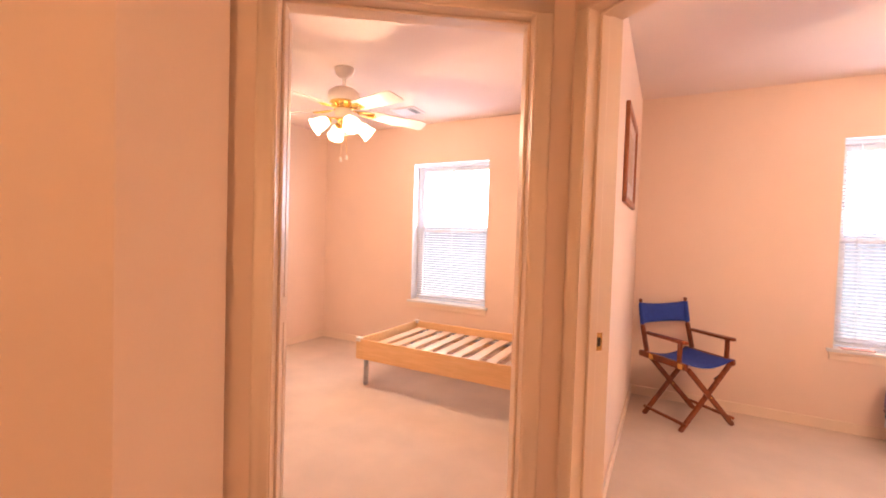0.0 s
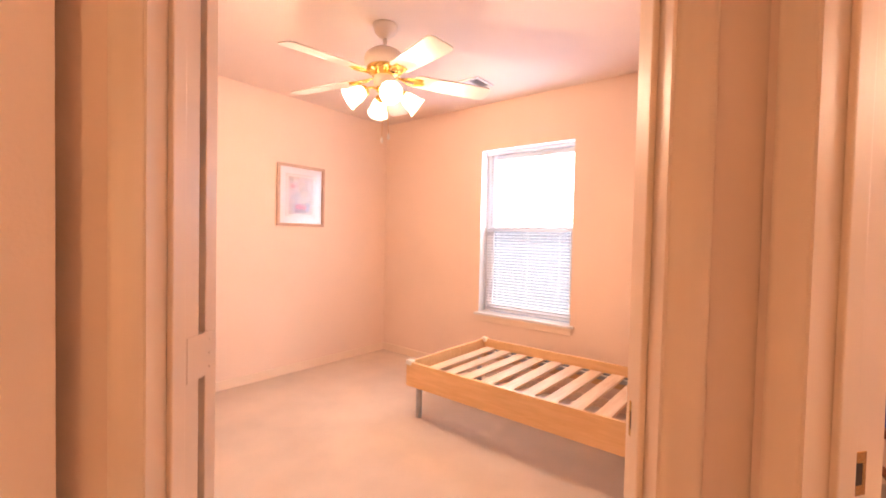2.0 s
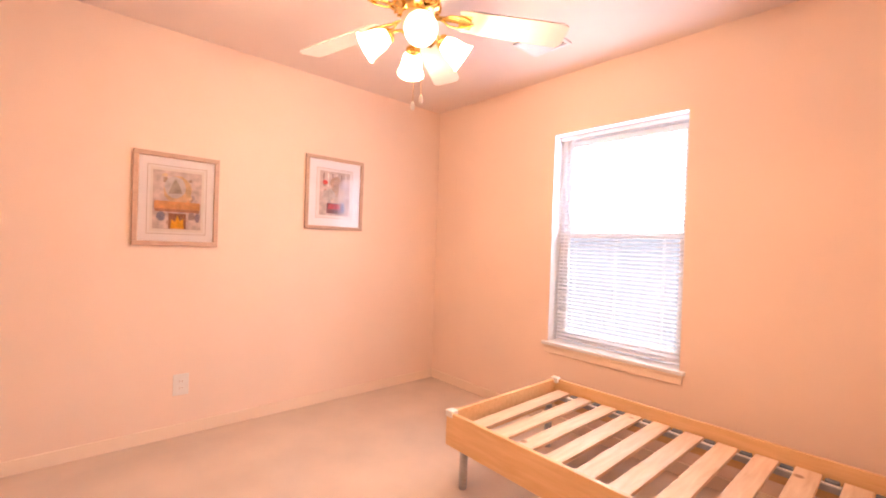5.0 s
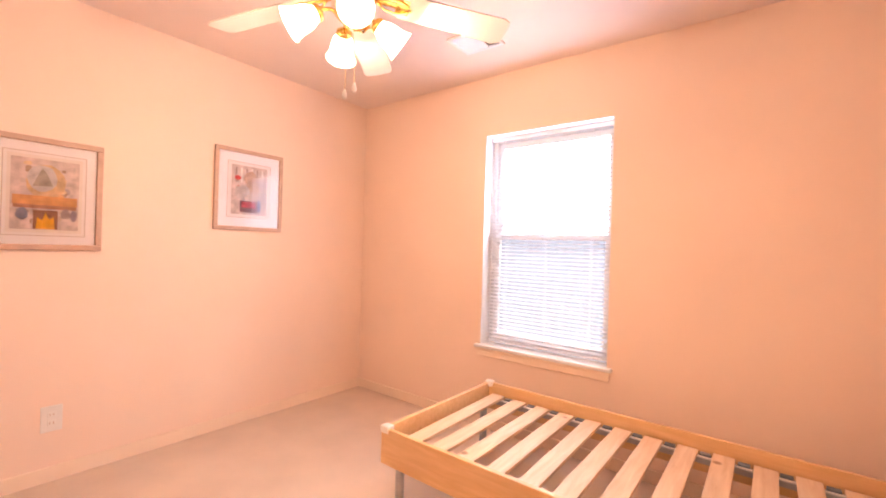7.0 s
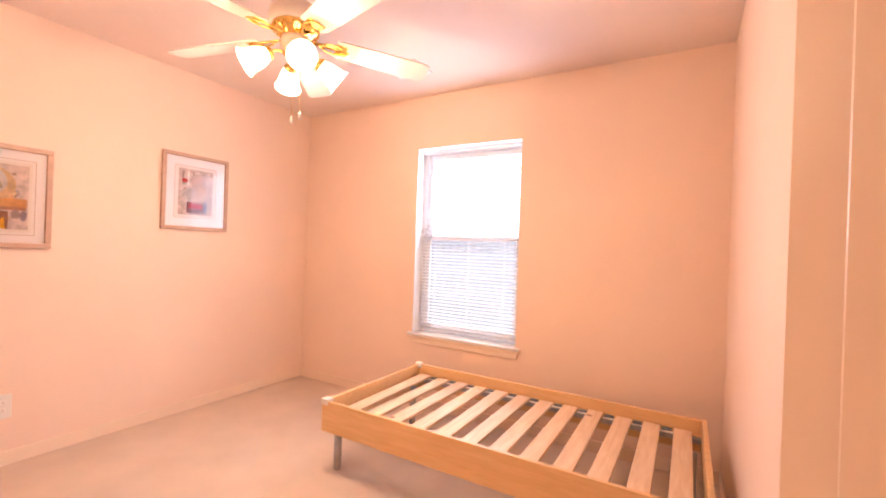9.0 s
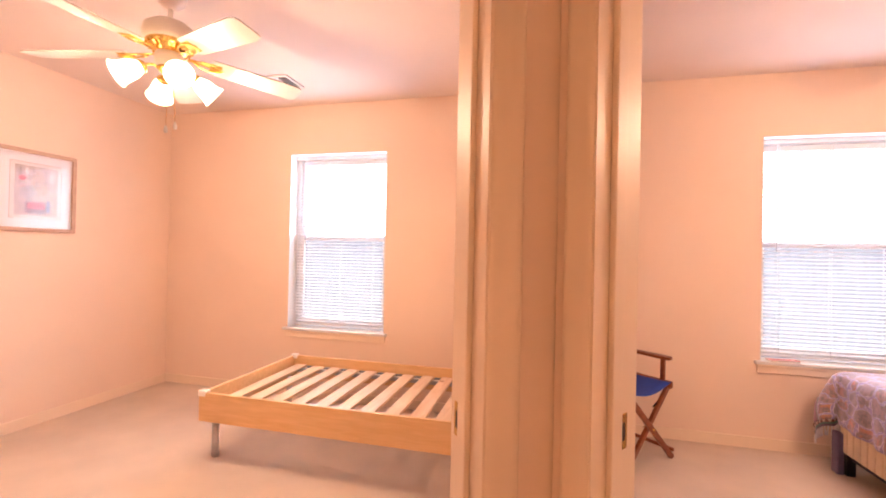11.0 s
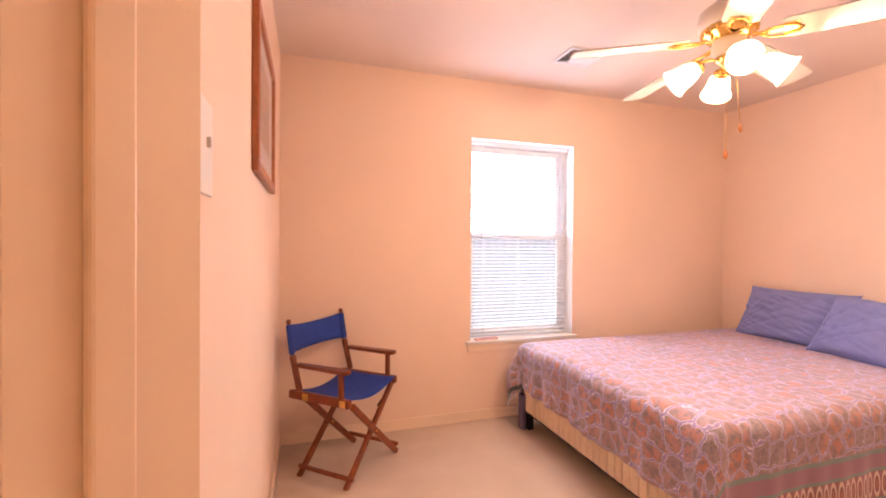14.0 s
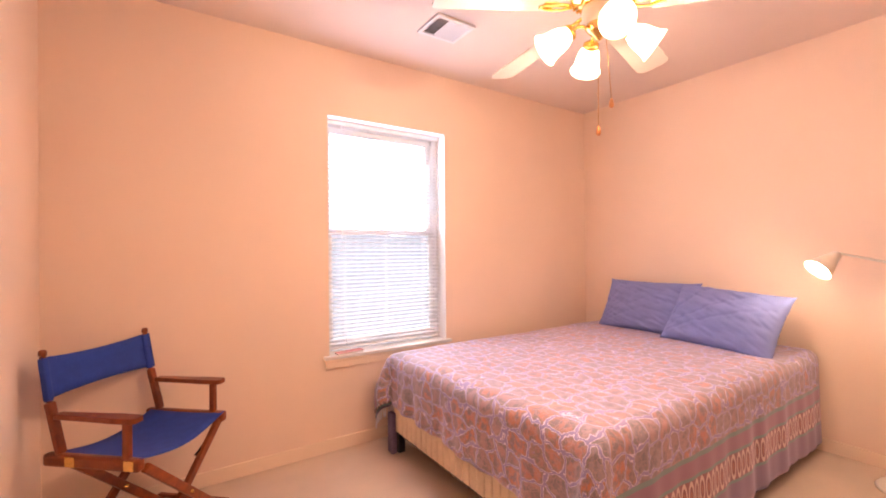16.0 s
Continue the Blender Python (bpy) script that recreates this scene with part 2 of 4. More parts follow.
def rod(bm, a, b, r, seg=10, r2=None):
    a, b = Vector(a), Vector(b)
    m = Matrix.Translation(a) @ (b - a).to_track_quat("Z", "Y").to_matrix().to_4x4()
    h = (b - a).length
    r2 = r if r2 is None else r2
    return lathe(bm, [(0, 0), (r, 0), (r2, h), (0, h)], seg, m)


def sweep(bm, pts, r, seg=8):
    """One unbroken bent rod through pts."""
    pts = [Vector(p) for p in pts]
    rings = []
    for i, p in enumerate(pts):
        d = (pts[min(i + 1, len(pts) - 1)] - pts[max(i - 1, 0)]).to_track_quat("Z", "Y").to_matrix()
        rings.append([bm.verts.new(p + d @ Vector((r * math.cos(2 * math.pi * k / seg), r * math.sin(2 * math.pi * k / seg), 0))) for k in range(seg)])
    for a, b in zip(rings, rings[1:]):
        for k in range(seg):
            j = (k + 1) % seg
            bm.faces.new((a[k], a[j], b[j], b[k])).smooth = True
    bm.faces.new(rings[0]), bm.faces.new(rings[-1])
    return bm


def beam(bm, a, b, w, t, bevel=0.003):
    """A squared bar from a to b."""
    a, b = Vector(a), Vector(b)
    m = Matrix.Translation(a) @ (b - a).to_track_quat("Z", "Y").to_matrix().to_4x4()
    return box(bm, -w / 2, w / 2, -t / 2, t / 2, 0, (b - a).length, bevel, m)


def finish(bm, name, mat):
    bmesh.ops.recalc_face_normals(bm, faces=bm.faces)
    me = bpy.data.meshes.new(name)
    bm.to_mesh(me)
    bm.free()
    me.materials.append(mat)
    return me


def part(name, bm, mat, parent=None, label=""):
    ob = new(name, finish(bm, name, mat))
    if parent is not None:
        ob.parent = parent
    if label:
        ob["label"] = label
    return ob


def structure(name, bm, mat, label, category):
    return tagged(part(name, bm, mat), label, category, kind="structure")


def thing(name, label, category, m=None, group=""):
    ob = new(name)
    ob.empty_display_size = 0.1
    if m is not None:
        ob.matrix_world = m
    return tagged(ob, label, category, group)


B = bmesh.new
H = 2.44
WY = 3.63                    # inner face of the window wall
X1, X2 = -3.295, 3.83        # outer side walls
P0, P1 = 0.03, 0.155         # faces of the partition between the bedrooms
WZ0, WZ1 = 0.58, 2.03
WIN1, WIN2 = (-2.046, -1.18), (1.43, 2.282)
NEAR = 0.10                  # near walls of both bedrooms
HALL_L, HALL_R, HALL_B = -0.78, 0.97, -2.2
HALL_W = -1.22               # hall wall behind the slanted corner

# ---- floor, ceiling, walls ----
structure("floor", box(B(), X1 - 0.15, X2 + 0.15, HALL_B - 0.15, WY + 0.20, -0.12, 0.0), CARPET, "pale beige cut-pile carpet throughout both bedrooms", "floor")
structure("ceiling", box(B(), X1 - 0.15, X2 + 0.15, HALL_B - 0.15, WY + 0.20, H, H + 0.12), CEIL, "smooth white-painted plasterboard ceiling", "ceiling")
bm = B()
xs = [X1 - 0.15, *WIN1, *WIN2, X2 + 0.15]
for i in (0, 2, 4):
    box(bm, xs[i], xs[i + 1], WY, WY + 0.20, 0, H)
for a, b in (WIN1, WIN2):
    box(bm, a, b, WY, WY + 0.20, 0, WZ0 - 0.03)
    box(bm, a, b, WY, WY + 0.20, WZ1, H)
structure("wall_north", bm, WALL, "cream-painted plaster window wall of both bedrooms", "wall")
structure("wall_west", box(B(), X1 - 0.15, X1, NEAR - 0.12, WY, 0, H), WALL, "cream-painted bedroom wall with two framed prints", "wall")
structure("wall_east", box(B(), X2, X2 + 0.15, NEAR - 0.12, WY, 0, H), WALL, "cream-painted bedroom wall behind the bed head", "wall")
structure("partition_wall", box(B(), P0, P1, 1.245, WY, 0, H), WALL, "cream-painted partition between the two bedrooms", "wall")

DOOR_W, DOOR_H, WALL_T = 0.807, 2.0, 0.115
A1, A2 = 34.6, -36.0
D1 = pose(-0.689, 0.674, 0, 0, 0, A1)
D2 = pose(0.136, 1.164, 0, 0, 0, A2)


def angled_wall(name, m, left, right, label):
    bm = B()
    a, b = 0.012, 0.012 + WALL_T
    box(bm, left, -0.019, a, b, 0, H, m=m)
    box(bm, DOOR_W + 0.019, right, a, b, 0, H, m=m)
    box(bm, -0.019, DOOR_W + 0.019, a, b, DOOR_H + 0.019, H, m=m)
    structure(name, bm, WALL, label, "wall")


angled_wall("diagonal_wall_1", D1, -0.92, 0.945, "cream-painted diagonal wall holding a bedroom doorway")
angled_wall("diagonal_wall_2", D2, -0.075, 1.75, "cream-painted diagonal wall holding a bedroom doorway")
structure("hall_wall_left", box(B(), HALL_L - 0.12, HALL_L, 0.29, 0.58, 0, H), WALL, "cream-painted end of the hall wall beside the doorway", "wall")


def slanted_wall(a, b, t):
    """A wall with its face from a to b in plan, t thick behind it."""
    bm = B()
    d = Vector((b[0] - a[0], b[1] - a[1])).normalized()
    n = Vector((d.y, -d.x)) * t
    plan = [a, b, (b[0] + n.x, b[1] + n.y), (a[0] + n.x, a[1] + n.y)]
    lo, hi = [bm.verts.new((*p, 0)) for p in plan], [bm.verts.new((*p, H)) for p in plan]
    bm.faces.new(lo), bm.faces.new(hi)
    for i in range(4):
        j = (i + 1) % 4
        bm.faces.new((lo[i], lo[j], hi[j], hi[i]))
    return bm


structure("hall_wall_slanted", slanted_wall((HALL_L, 0.29), (HALL_W, 0.29 - (HALL_L - HALL_W)), 0.12), WALL, "cream-painted slanted hall wall past the corner", "wall")
structure("hall_wall_west", box(B(), HALL_W - 0.12, HALL_W, HALL_B, 0.29 - (HALL_L - HALL_W), 0, H), WALL, "cream-painted hall wall", "wall")
structure("hall_wall_right", box(B(), HALL_R, HALL_R + 0.12, HALL_B, 0.56, 0, H), WALL, "cream-painted hall wall", "wall")
structure("hall_wall_back", box(B(), HALL_W - 0.12, HALL_R + 0.12, HALL_B - 0.12, HALL_B, 0, H), WALL, "cream-painted hall end wall", "wall")
structure("wall_south_left", box(B(), X1 - 0.15, -1.10, NEAR - 0.12, NEAR, 0, H), WALL, "cream-painted near wall of the bedroom", "wall")
structure("wall_south_right", box(B(), HALL_R + 0.12, X2 + 0.15, NEAR - 0.12, NEAR, 0, H), WALL, "cream-painted near wall of the bedroom", "wall")


def doorway(name, m, strike_u, label, left_casing=0.057, inside=0.0):
    """Jamb lining with stops, moulded casing on the hall side and the strike plate."""
    d = tagged(new(name), label, "door frame", kind="structure")
    d.matrix_world = m
    depth = WALL_T + 0.018 + inside
    bm = B()
    box(bm, -0.019, 0, 0.003, depth, 0, DOOR_H + 0.019)
    part("jamb", bm, TRIM, d)
    part("jamb", box(B(), DOOR_W, DOOR_W + 0.019, 0.003, depth, 0, DOOR_H + 0.019), TRIM, d)
    part("head_jamb", box(B(), 0, DOOR_W, 0.003, depth, DOOR_H, DOOR_H + 0.019), TRIM, d)
    for u0, u1 in ((0.0, 0.011), (DOOR_W - 0.011, DOOR_W)):
        part("door_stop", box(B(), u0, u1, 0.048, 0.083, 0, DOOR_H - 0.011, 0.003), TRIM, d)
    part("door_stop", box(B(), 0, DOOR_W, 0.048, 0.083, DOOR_H - 0.011, DOOR_H, 0.003), TRIM, d)

    profile = [(0.0, 0.0125), (0.0, -0.004), (0.06, -0.0065), (0.22, -0.007), (0.36, -0.0045), (0.55, -0.003), (0.74, -0.0025), (0.86, -0.0005), (0.97, 0.0015), (1.0, 0.004), (1.0, 0.0125)]

    def moulding(outer, inner, place, a, b):
        """Extrudes the casing profile from outer to inner edge; place(across, v, along) gives the point."""
        bm = B()
        ends = []
        for along in (a, b):
            ends.append([bm.verts.new(place(outer + (inner - outer) * f, v, along)) for f, v in profile])
        for i in range(len(profile) - 1):
            bm.faces.new((ends[0][i], ends[0][i + 1], ends[1][i + 1], ends[1][i])).smooth = 1 < i < 8
        bm.faces.new(ends[0]), bm.faces.new(ends[1][::-1])
        return bm
    upright = lambda c, v, z: (c, v, z)
    across = lambda c, v, u: (u, v, c)
    part("casing", moulding(-left_casing - 0.004, -0.004, upright, 0, DOOR_H + 0.005), TRIM, d)
    part("casing", moulding(DOOR_W + 0.061, DOOR_W + 0.004, upright, 0, DOOR_H + 0.005), TRIM, d)
    part("head_casing", moulding(DOOR_H + 0.062, DOOR_H + 0.005, across, -left_casing - 0.004, DOOR_W + 0.061), TRIM, d)
    if inside:
        part("inner_casing", box(B(), -0.052, -0.0035, WALL_T + 0.012, depth - 0.002, 0, DOOR_H + 0.03, 0.004), TRIM, d)
    s = 1 if strike_u < 0.1 else -1
    us = sorted((strike_u, strike_u + s * 0.002))
    plate = part("strike_plate", box(B(), us[0], us[1], 0.086, 0.116, 0.905, 0.965, 0.0005), BRASS, d, "worn brass strike plate")
    # thin dark patch on the plate; the latch hole's shade is in its colour
    us = sorted((strike_u + s * 0.002, strike_u + s * 0.0026))
    part("latch_hole_shade", box(B(), us[0], us[1], 0.094, 0.108, 0.920, 0.950), DARK, plate)
    return d


doorway("door_frame_1", D1, DOOR_W, "cream gloss-painted moulded door frame, door folded back")
doorway("door_frame_2", D2, 0.0, "cream gloss-painted moulded door frame with brass strike", 0.046, 0.018)

# the leaf of door 1, folded right back into the bedroom
leaf = thing("bedroom_door", "cream gloss-painted panel door folded fully open", "door", D1)
bm = box(B(), -0.80, -0.003, 0.158, 0.193, 0.012, 1.992, 0.002)
part("door_panel", bm, TRIM, leaf)
for z0, z1 in ((0.15, 0.85), (1.05, 1.85)):
    for a, b in ((-0.70, -0.44), (-0.36, -0.10)):
        part("raised_panel", box(B(), a, b, 0.191, 0.199, z0, z1, 0.004), TRIM, leaf)
bm = B()
rod(bm, (-0.012, 0.146, 0.955), (-0.012, 0.146, 1.045), 0.007, 12)
box(bm, -0.0035, -0.0005, 0.146, 0.186, 0.957, 1.043, 0.0005)
box(bm, -0.004, 0.0015, 0.10, 0.146, 0.957, 1.043, 0.0005)
hinge = part("hinge", bm, TRIM, leaf, "painted-over butt hinge")
for z in (0.972, 1.0, 1.028):
    part("screw", rod(B(), (-0.002, 0.168, z), (0.0008, 0.168, z), 0.0035, 8), TRIM, hinge)

# ---- baseboards ----
BASEBOARDS = [("window wall", X1, P0, WY - 0.012, WY), ("window wall", P1, X2, WY - 0.012, WY),
              ("print wall", X1, X1 + 0.012, NEAR, WY - 0.012), ("bed head wall", X2 - 0.012, X2, NEAR, WY - 0.012),
              ("partition", P1, P1 + 0.012, 1.36, WY - 0.012), ("partition", P0 - 0.012, P0, 1.34, WY - 0.012),
              ("hall", HALL_L, HALL_L + 0.012, 0.30, 0.55)]
for where, x0, x1, y0, y1 in BASEBOARDS:
    bm = box(B(), x0, x1, y0, y1, 0, 0.075, 0.003)
    structure("baseboard", bm, TRIM, "cream-painted low baseboard along the " + where, "baseboard")

# ---- windows ----


def window(name, x0, x1, power, label, blind_label):
    w = tagged(new(name), label, "window", kind="structure")
    yo = WY + 0.115
    zc = 1.33
    bm = B()
    for a, b, c, d in ((x0, x0 + 0.03, WZ0, WZ1), (x1 - 0.03, x1, WZ0, WZ1), (x0 + 0.03, x1 - 0.03, WZ0, WZ0 + 0.03), (x0 + 0.03, x1 - 0.03, WZ1 - 0.03, WZ1)):
        box(bm, a, b, yo, yo + 0.07, c, d, 0.002)
    part("window_frame", bm, VINYL, w)
    # boards over the plaster returns, white in place of the window's glow on them
    for a, b in ((x0, x0 + 0.004), (x1 - 0.004, x1)):
        part("glow_reveal", box(B(), a, b, WY - 0.001, yo - 0.002, WZ0 - 0.006, WZ1), WHITE, w)
    part("glow_reveal", box(B(), x0 + 0.004, x1 - 0.004, WY - 0.001, yo - 0.002, WZ1 - 0.004, WZ1), WHITE, w)

    def sash(nm, z0, z1, y):
        bm = B()
        a, b = x0 + 0.031, x1 - 0.031
        for c, d, e, f in ((a, a + 0.035, z0, z1), (b - 0.035, b, z0, z1), (a + 0.035, b - 0.035, z0, z0 + 0.035), (a + 0.035, b - 0.035, z1 - 0.035, z1)):
            box(bm, c, d, y, y + 0.028, e, f, 0.002)
        s = part(nm, bm, VINYL, w)
        g = part("pane", box(B(), a + 0.034, b - 0.034, y + 0.011, y + 0.015, z0 + 0.034, z1 - 0.034), GLASS, s)
        g.visible_shadow = False
    sash("upper_sash", zc - 0.018, WZ1 - 0.031, yo + 0.036)
    sash("lower_sash", WZ0 + 0.031, zc + 0.018, yo + 0.004)
    # stool and apron
    part("window_sill", box(B(), x0 - 0.035, x1 + 0.03, WY - 0.03, WY + 0.115, WZ0 - 0.028, WZ0 - 0.006, 0.005), WHITE, w)
    bm = box(B(), x0 - 0.02, x1 + 0.015, WY - 0.014, WY, WZ0 - 0.085, WZ0 - 0.028, 0.003)
    box(bm, x0 - 0.025, x1 + 0.02, WY - 0.02, WY, WZ0 - 0.046, WZ0 - 0.028, 0.004)
    part("apron", bm, TRIM, w)
    # mini blind, lowered over the whole opening with its slats open
    bl = thing("mini_blind", blind_label, "blind", group="window blinds")
    part("headrail", box(B(), x0 + 0.006, x1 - 0.006, WY + 0.072, WY + 0.100, WZ1 - 0.034, WZ1 - 0.006, 0.002), VINYL, bl)
    yb = WY + 0.086
    pitch = 0.0255
    n = int((WZ1 - 0.045 - WZ0 - 0.03) / pitch)
    bm = B()
    prof = [(-0.0135, -0.0012), (-0.006, 0.001), (0.0, 0.0018), (0.006, 0.001), (0.0135, -0.0012)]
    rows = []
    for y, z in prof:
        rows.append([bm.verts.new((x, y, z)) for x in (x0 + 0.012, x1 - 0.012)])
    for a, b in zip(rows, rows[1:]):
        bm.faces.new((a[0], a[1], b[1], b[0])).smooth = True
    me = finish(bm, "slat", SLATW)
    for i in range(n):
        s = new("slat", me)
        s.parent = bl
        s.matrix_basis = pose(0, yb, WZ0 + 0.03 + pitch * (i + 0.5), 17 + random.uniform(-1.5, 1.5))
    part("bottom_rail", box(B(), x0 + 0.012, x1 - 0.012, yb - 0.012, yb + 0.012, WZ0 + 0.006, WZ0 + 0.018, 0.003), VINYL, bl)
    for f in (0.16, 0.5, 0.84):
        bm = B()
        for dy in (-0.0135, 0.0135):
            rod(bm, (x0 + (x1 - x0) * f, yb + dy, WZ0 + 0.012), (x0 + (x1 - x0) * f, yb + dy, WZ1 - 0.03), 0.0014, 5)
        part("ladder_cord", bm, VINYL, bl)
    wand_x = x0 + 0.11
    part("tilt_wand", rod(B(), (wand_x, yb - 0.028, WZ1 - 0.75), (wand_x, yb - 0.028, WZ1 - 0.03), 0.0035, 6), VINYL, bl)
    # daylight entering through the opening
    lamp("window_daylight", "AREA", power, DAY, pose((x0 + x1) / 2, WY + 0.068, (zc + 0.02 + WZ1 - 0.035) / 2, -90, 0, 0), x1 - x0 - 0.02, WZ1 - 0.035 - zc - 0.02)


window("window_1", *WIN1, WINDOW_POWER * 1.25, "white vinyl single-hung window above the slatted bed", "white mini blind lowered with its slats tilted open")
window("window_2", *WIN2, WINDOW_POWER, "white vinyl single-hung window beside the made bed", "white mini blind lowered with its slats tilted open")
bk = thing("booklet", "small pink printed booklet lying on the window sill", "booklet", pose(1.56, WY + 0.005, WZ0 - 0.006, 0, 0, 8))
part("cover", box(B(), -0.09, 0.09, -0.028, 0.028, 0.009, 0.011, 0.0005), BOOK, bk)
part("pages", box(B(), -0.088, 0.088, -0.026, 0.026, 0, 0.009), PLASTIC, bk)

# ---- outside ----
structure("ground", box(B(), -300, 300, WY + 0.21, 600, -0.6, -0.45), GRASS, "mown lawn outside the windows", "ground")
fence = thing("garden_fence", "pale weathered board fence across the lawn", "fence", pose(0, 7.4, -0.45))
bm = box(B(), -0.0745, 0.0745, -0.01, 0.01, 0, 1.92, 0.002)
bme = finish(bm, "board", FENCE)
for i in range(110):
    s = new("board", bme)
    s.parent = fence
    s.matrix_basis = pose(-8.2 + i * 0.15, 0, random.uniform(-0.02, 0.02))
for z in (0.4, 1.5):
    part("rail", box(B(), -8.3, 8.3, 0.012, 0.05, z, z + 0.09, 0.004), FENCE, fence)

SKYGLOW = material("hazy_sky", (0.9, 0.92, 1.0), 1.0, vary=0.02, scale=0.05, emit=5.0, emit_colour=(0.92, 0.94, 1.0))
structure("backdrop", box(B(), -90, 90, 60, 60.2, -0.45, 70), SKYGLOW, "bright hazy white sky beyond the fence", "sky")

# ---- fill light added to brighten the hall, unseen behind the walk's start ----
hl = thing("hall_fill_light", "added frosted glass flush fill light, unseen, lit", "ceiling light", pose(0.1, -1.35, 0))
part("mount", lathe(B(), [(0, H), (0.11, H), (0.11, H - 0.02), (0, H - 0.02)], 28), WHITE, hl)
part("glass_dome", lathe(B(), [(0.105, H - 0.02), (0.10, H - 0.05), (0.07, H - 0.08), (0, H - 0.095)], 28), SHADE, hl)
lamp("hall_fill_bulb", "POINT", 15.5, (1.0, 0.60, 0.31), pose(0.1, -1.35, H - 0.16), 0.08)

# ---- ceiling fans ----


def bell(bm, m):
    """A tulip glass shade with its mouth downwards, neck at the origin."""
    out = [(0.026, 0.0), (0.030, -0.012), (0.040, -0.030), (0.045, -0.052), (0.048, -0.076), (0.053, -0.095), (0.061, -0.110)]
    inn = [(r - 0.003, z) for r, z in reversed(out)]
    lathe(bm, out + inn, 24, m)


def ceiling_fan(label, cx, cy, zb, blade_angle, shade_angle, pulls, pull_mat, pull_len):
    f = thing("ceiling_fan", label, "ceiling fan", pose(cx, cy, 0), group="bedroom ceiling fans")
    part("canopy", lathe(B(), [(0, H), (0.068, H), (0.068, H - 0.012), (0.058, H - 0.045), (0.030, H - 0.070), (0.014, H - 0.075), (0, H - 0.075)], 32), MOTOR, f)
    part("downrod", rod(B(), (0, 0, zb + 0.14), (0, 0, H - 0.07), 0.011, 14), MOTOR, f)
    part("motor_housing", lathe(B(), [(0, zb + 0.155), (0.03, zb + 0.15), (0.075, zb + 0.14), (0.108, zb + 0.115), (0.115, zb + 0.08), (0.110, zb + 0.055), (0.10, zb + 0.045), (0, zb + 0.045)], 40), MOTOR, f)
    bm = B()
    lathe(bm, [(0, zb + 0.045), (0.098, zb + 0.045), (0.102, zb + 0.035), (0.092, zb + 0.020), (0.075, zb + 0.012), (0.070, zb - 0.005), (0, zb - 0.005)], 40)
    for i in range(24):
        a = 2 * math.pi * i / 24
        box(bm, -0.004, 0.004, -0.004, 0.004, -0.012, 0.012, 0.0015, pose(0.097 * math.cos(a), 0.097 * math.sin(a), zb + 0.03, 0, 0, math.degrees(a)))
    part("brass_ring", bm, BRASS, f, "polished brass pierced ring")
    part("switch_housing", lathe(B(), [(0, zb - 0.005), (0.058, zb - 0.005), (0.062, zb - 0.02), (0.060, zb - 0.055), (0.045, zb - 0.07), (0, zb - 0.07)], 32), MOTOR, f)
    bm = B()
    lathe(bm, [(0, zb - 0.07), (0.047, zb - 0.07), (0.050, zb - 0.082), (0.036, zb - 0.098), (0.020, zb - 0.110), (0.009, zb - 0.125), (0.0, zb - 0.13)], 28)
    part("light_hub", bm, BRASS, f, "polished brass light kit hub")
    for k in range(5):
        a = pose(0, 0, 0, 0, 0, blade_angle + 72 * k)
        bm = B()
        r0, r1 = 0.175, 0.625
        outline = [(r0, -0.052), (r0 + 0.02, -0.060), (r1 - 0.03, -0.070), (r1 - 0.006, -0.058), (r1, -0.042), (r1, 0.042), (r1 - 0.006, 0.058), (r1 - 0.03, 0.070), (r0 + 0.02, 0.060), (r0, 0.052)]
        top = [bm.verts.new((x, y, 0.003)) for x, y in outline]
        bot = [bm.verts.new((x, y, -0.003)) for x, y in outline]
        bm.faces.new(top), bm.faces.new(bot[::-1])
        for i in range(len(top)):
            j = (i + 1) % len(top)
            bm.faces.new((top[i], bot[i], bot[j], top[j]))
        bmesh.ops.transform(bm, matrix=a @ pose(0, 0, zb, 0, 3.5, 0) @ pose(0, 0, 0, -12, 0, 0), verts=bm.verts)
        bl = part("blade", bm, BLADE, f)
        hang = a @ pose(0, 0, zb + 0.001, 0, 3.5, 0) @ pose(0, 0, 0, -12, 0, 0)
        part("blade_arm", box(B(), 0.075, 0.19, -0.012, 0.012, -0.006, 0.0, 0.002, hang), BRASS, bl, "ornate brass blade arm")
        for y in (-0.03, 0.03):
            pts = [hang @ Vector(p) for p in ((0.10, 0, -0.008), (0.135, y * 0.9, -0.009), (0.175, y * 1.1, -0.010), (0.215, y * 0.7, -0.010), (0.235, 0, -0.010))]
            part("scroll", sweep(B(), pts, 0.0045, 6), BRASS, bl)
        part("blade_plate", box(B(), 0.175, 0.225, -0.036, 0.036, -0.0075, -0.0035, 0.001, hang), BRASS, bl)
    for k in range(4):
        a = pose(0, 0, 0, 0, 0, shade_angle + 90 * k)
        bm = B()
        sweep(bm, [a @ Vector(p) for p in ((0.035, 0, zb - 0.085), (0.062, 0, zb - 0.072), (0.088, 0, zb - 0.078), (0.102, 0, zb - 0.094))], 0.0065, 8)
        neck = a @ pose(0.100, 0, zb - 0.090, 0, -56, 0)
        lathe(bm, [(0, 0.008), (0.018, 0.006), (0.030, -0.004), (0.031, -0.016), (0.024, -0.02), (0, -0.02)], 20, neck)
        arm = part("light_arm", bm, BRASS, f)
        bm = B()
        bell(bm, neck @ pose(0, 0, -0.012))
        part("glass_shade", bm, SHADE, arm, "frosted glass tulip shade, lit")
        bm = B()
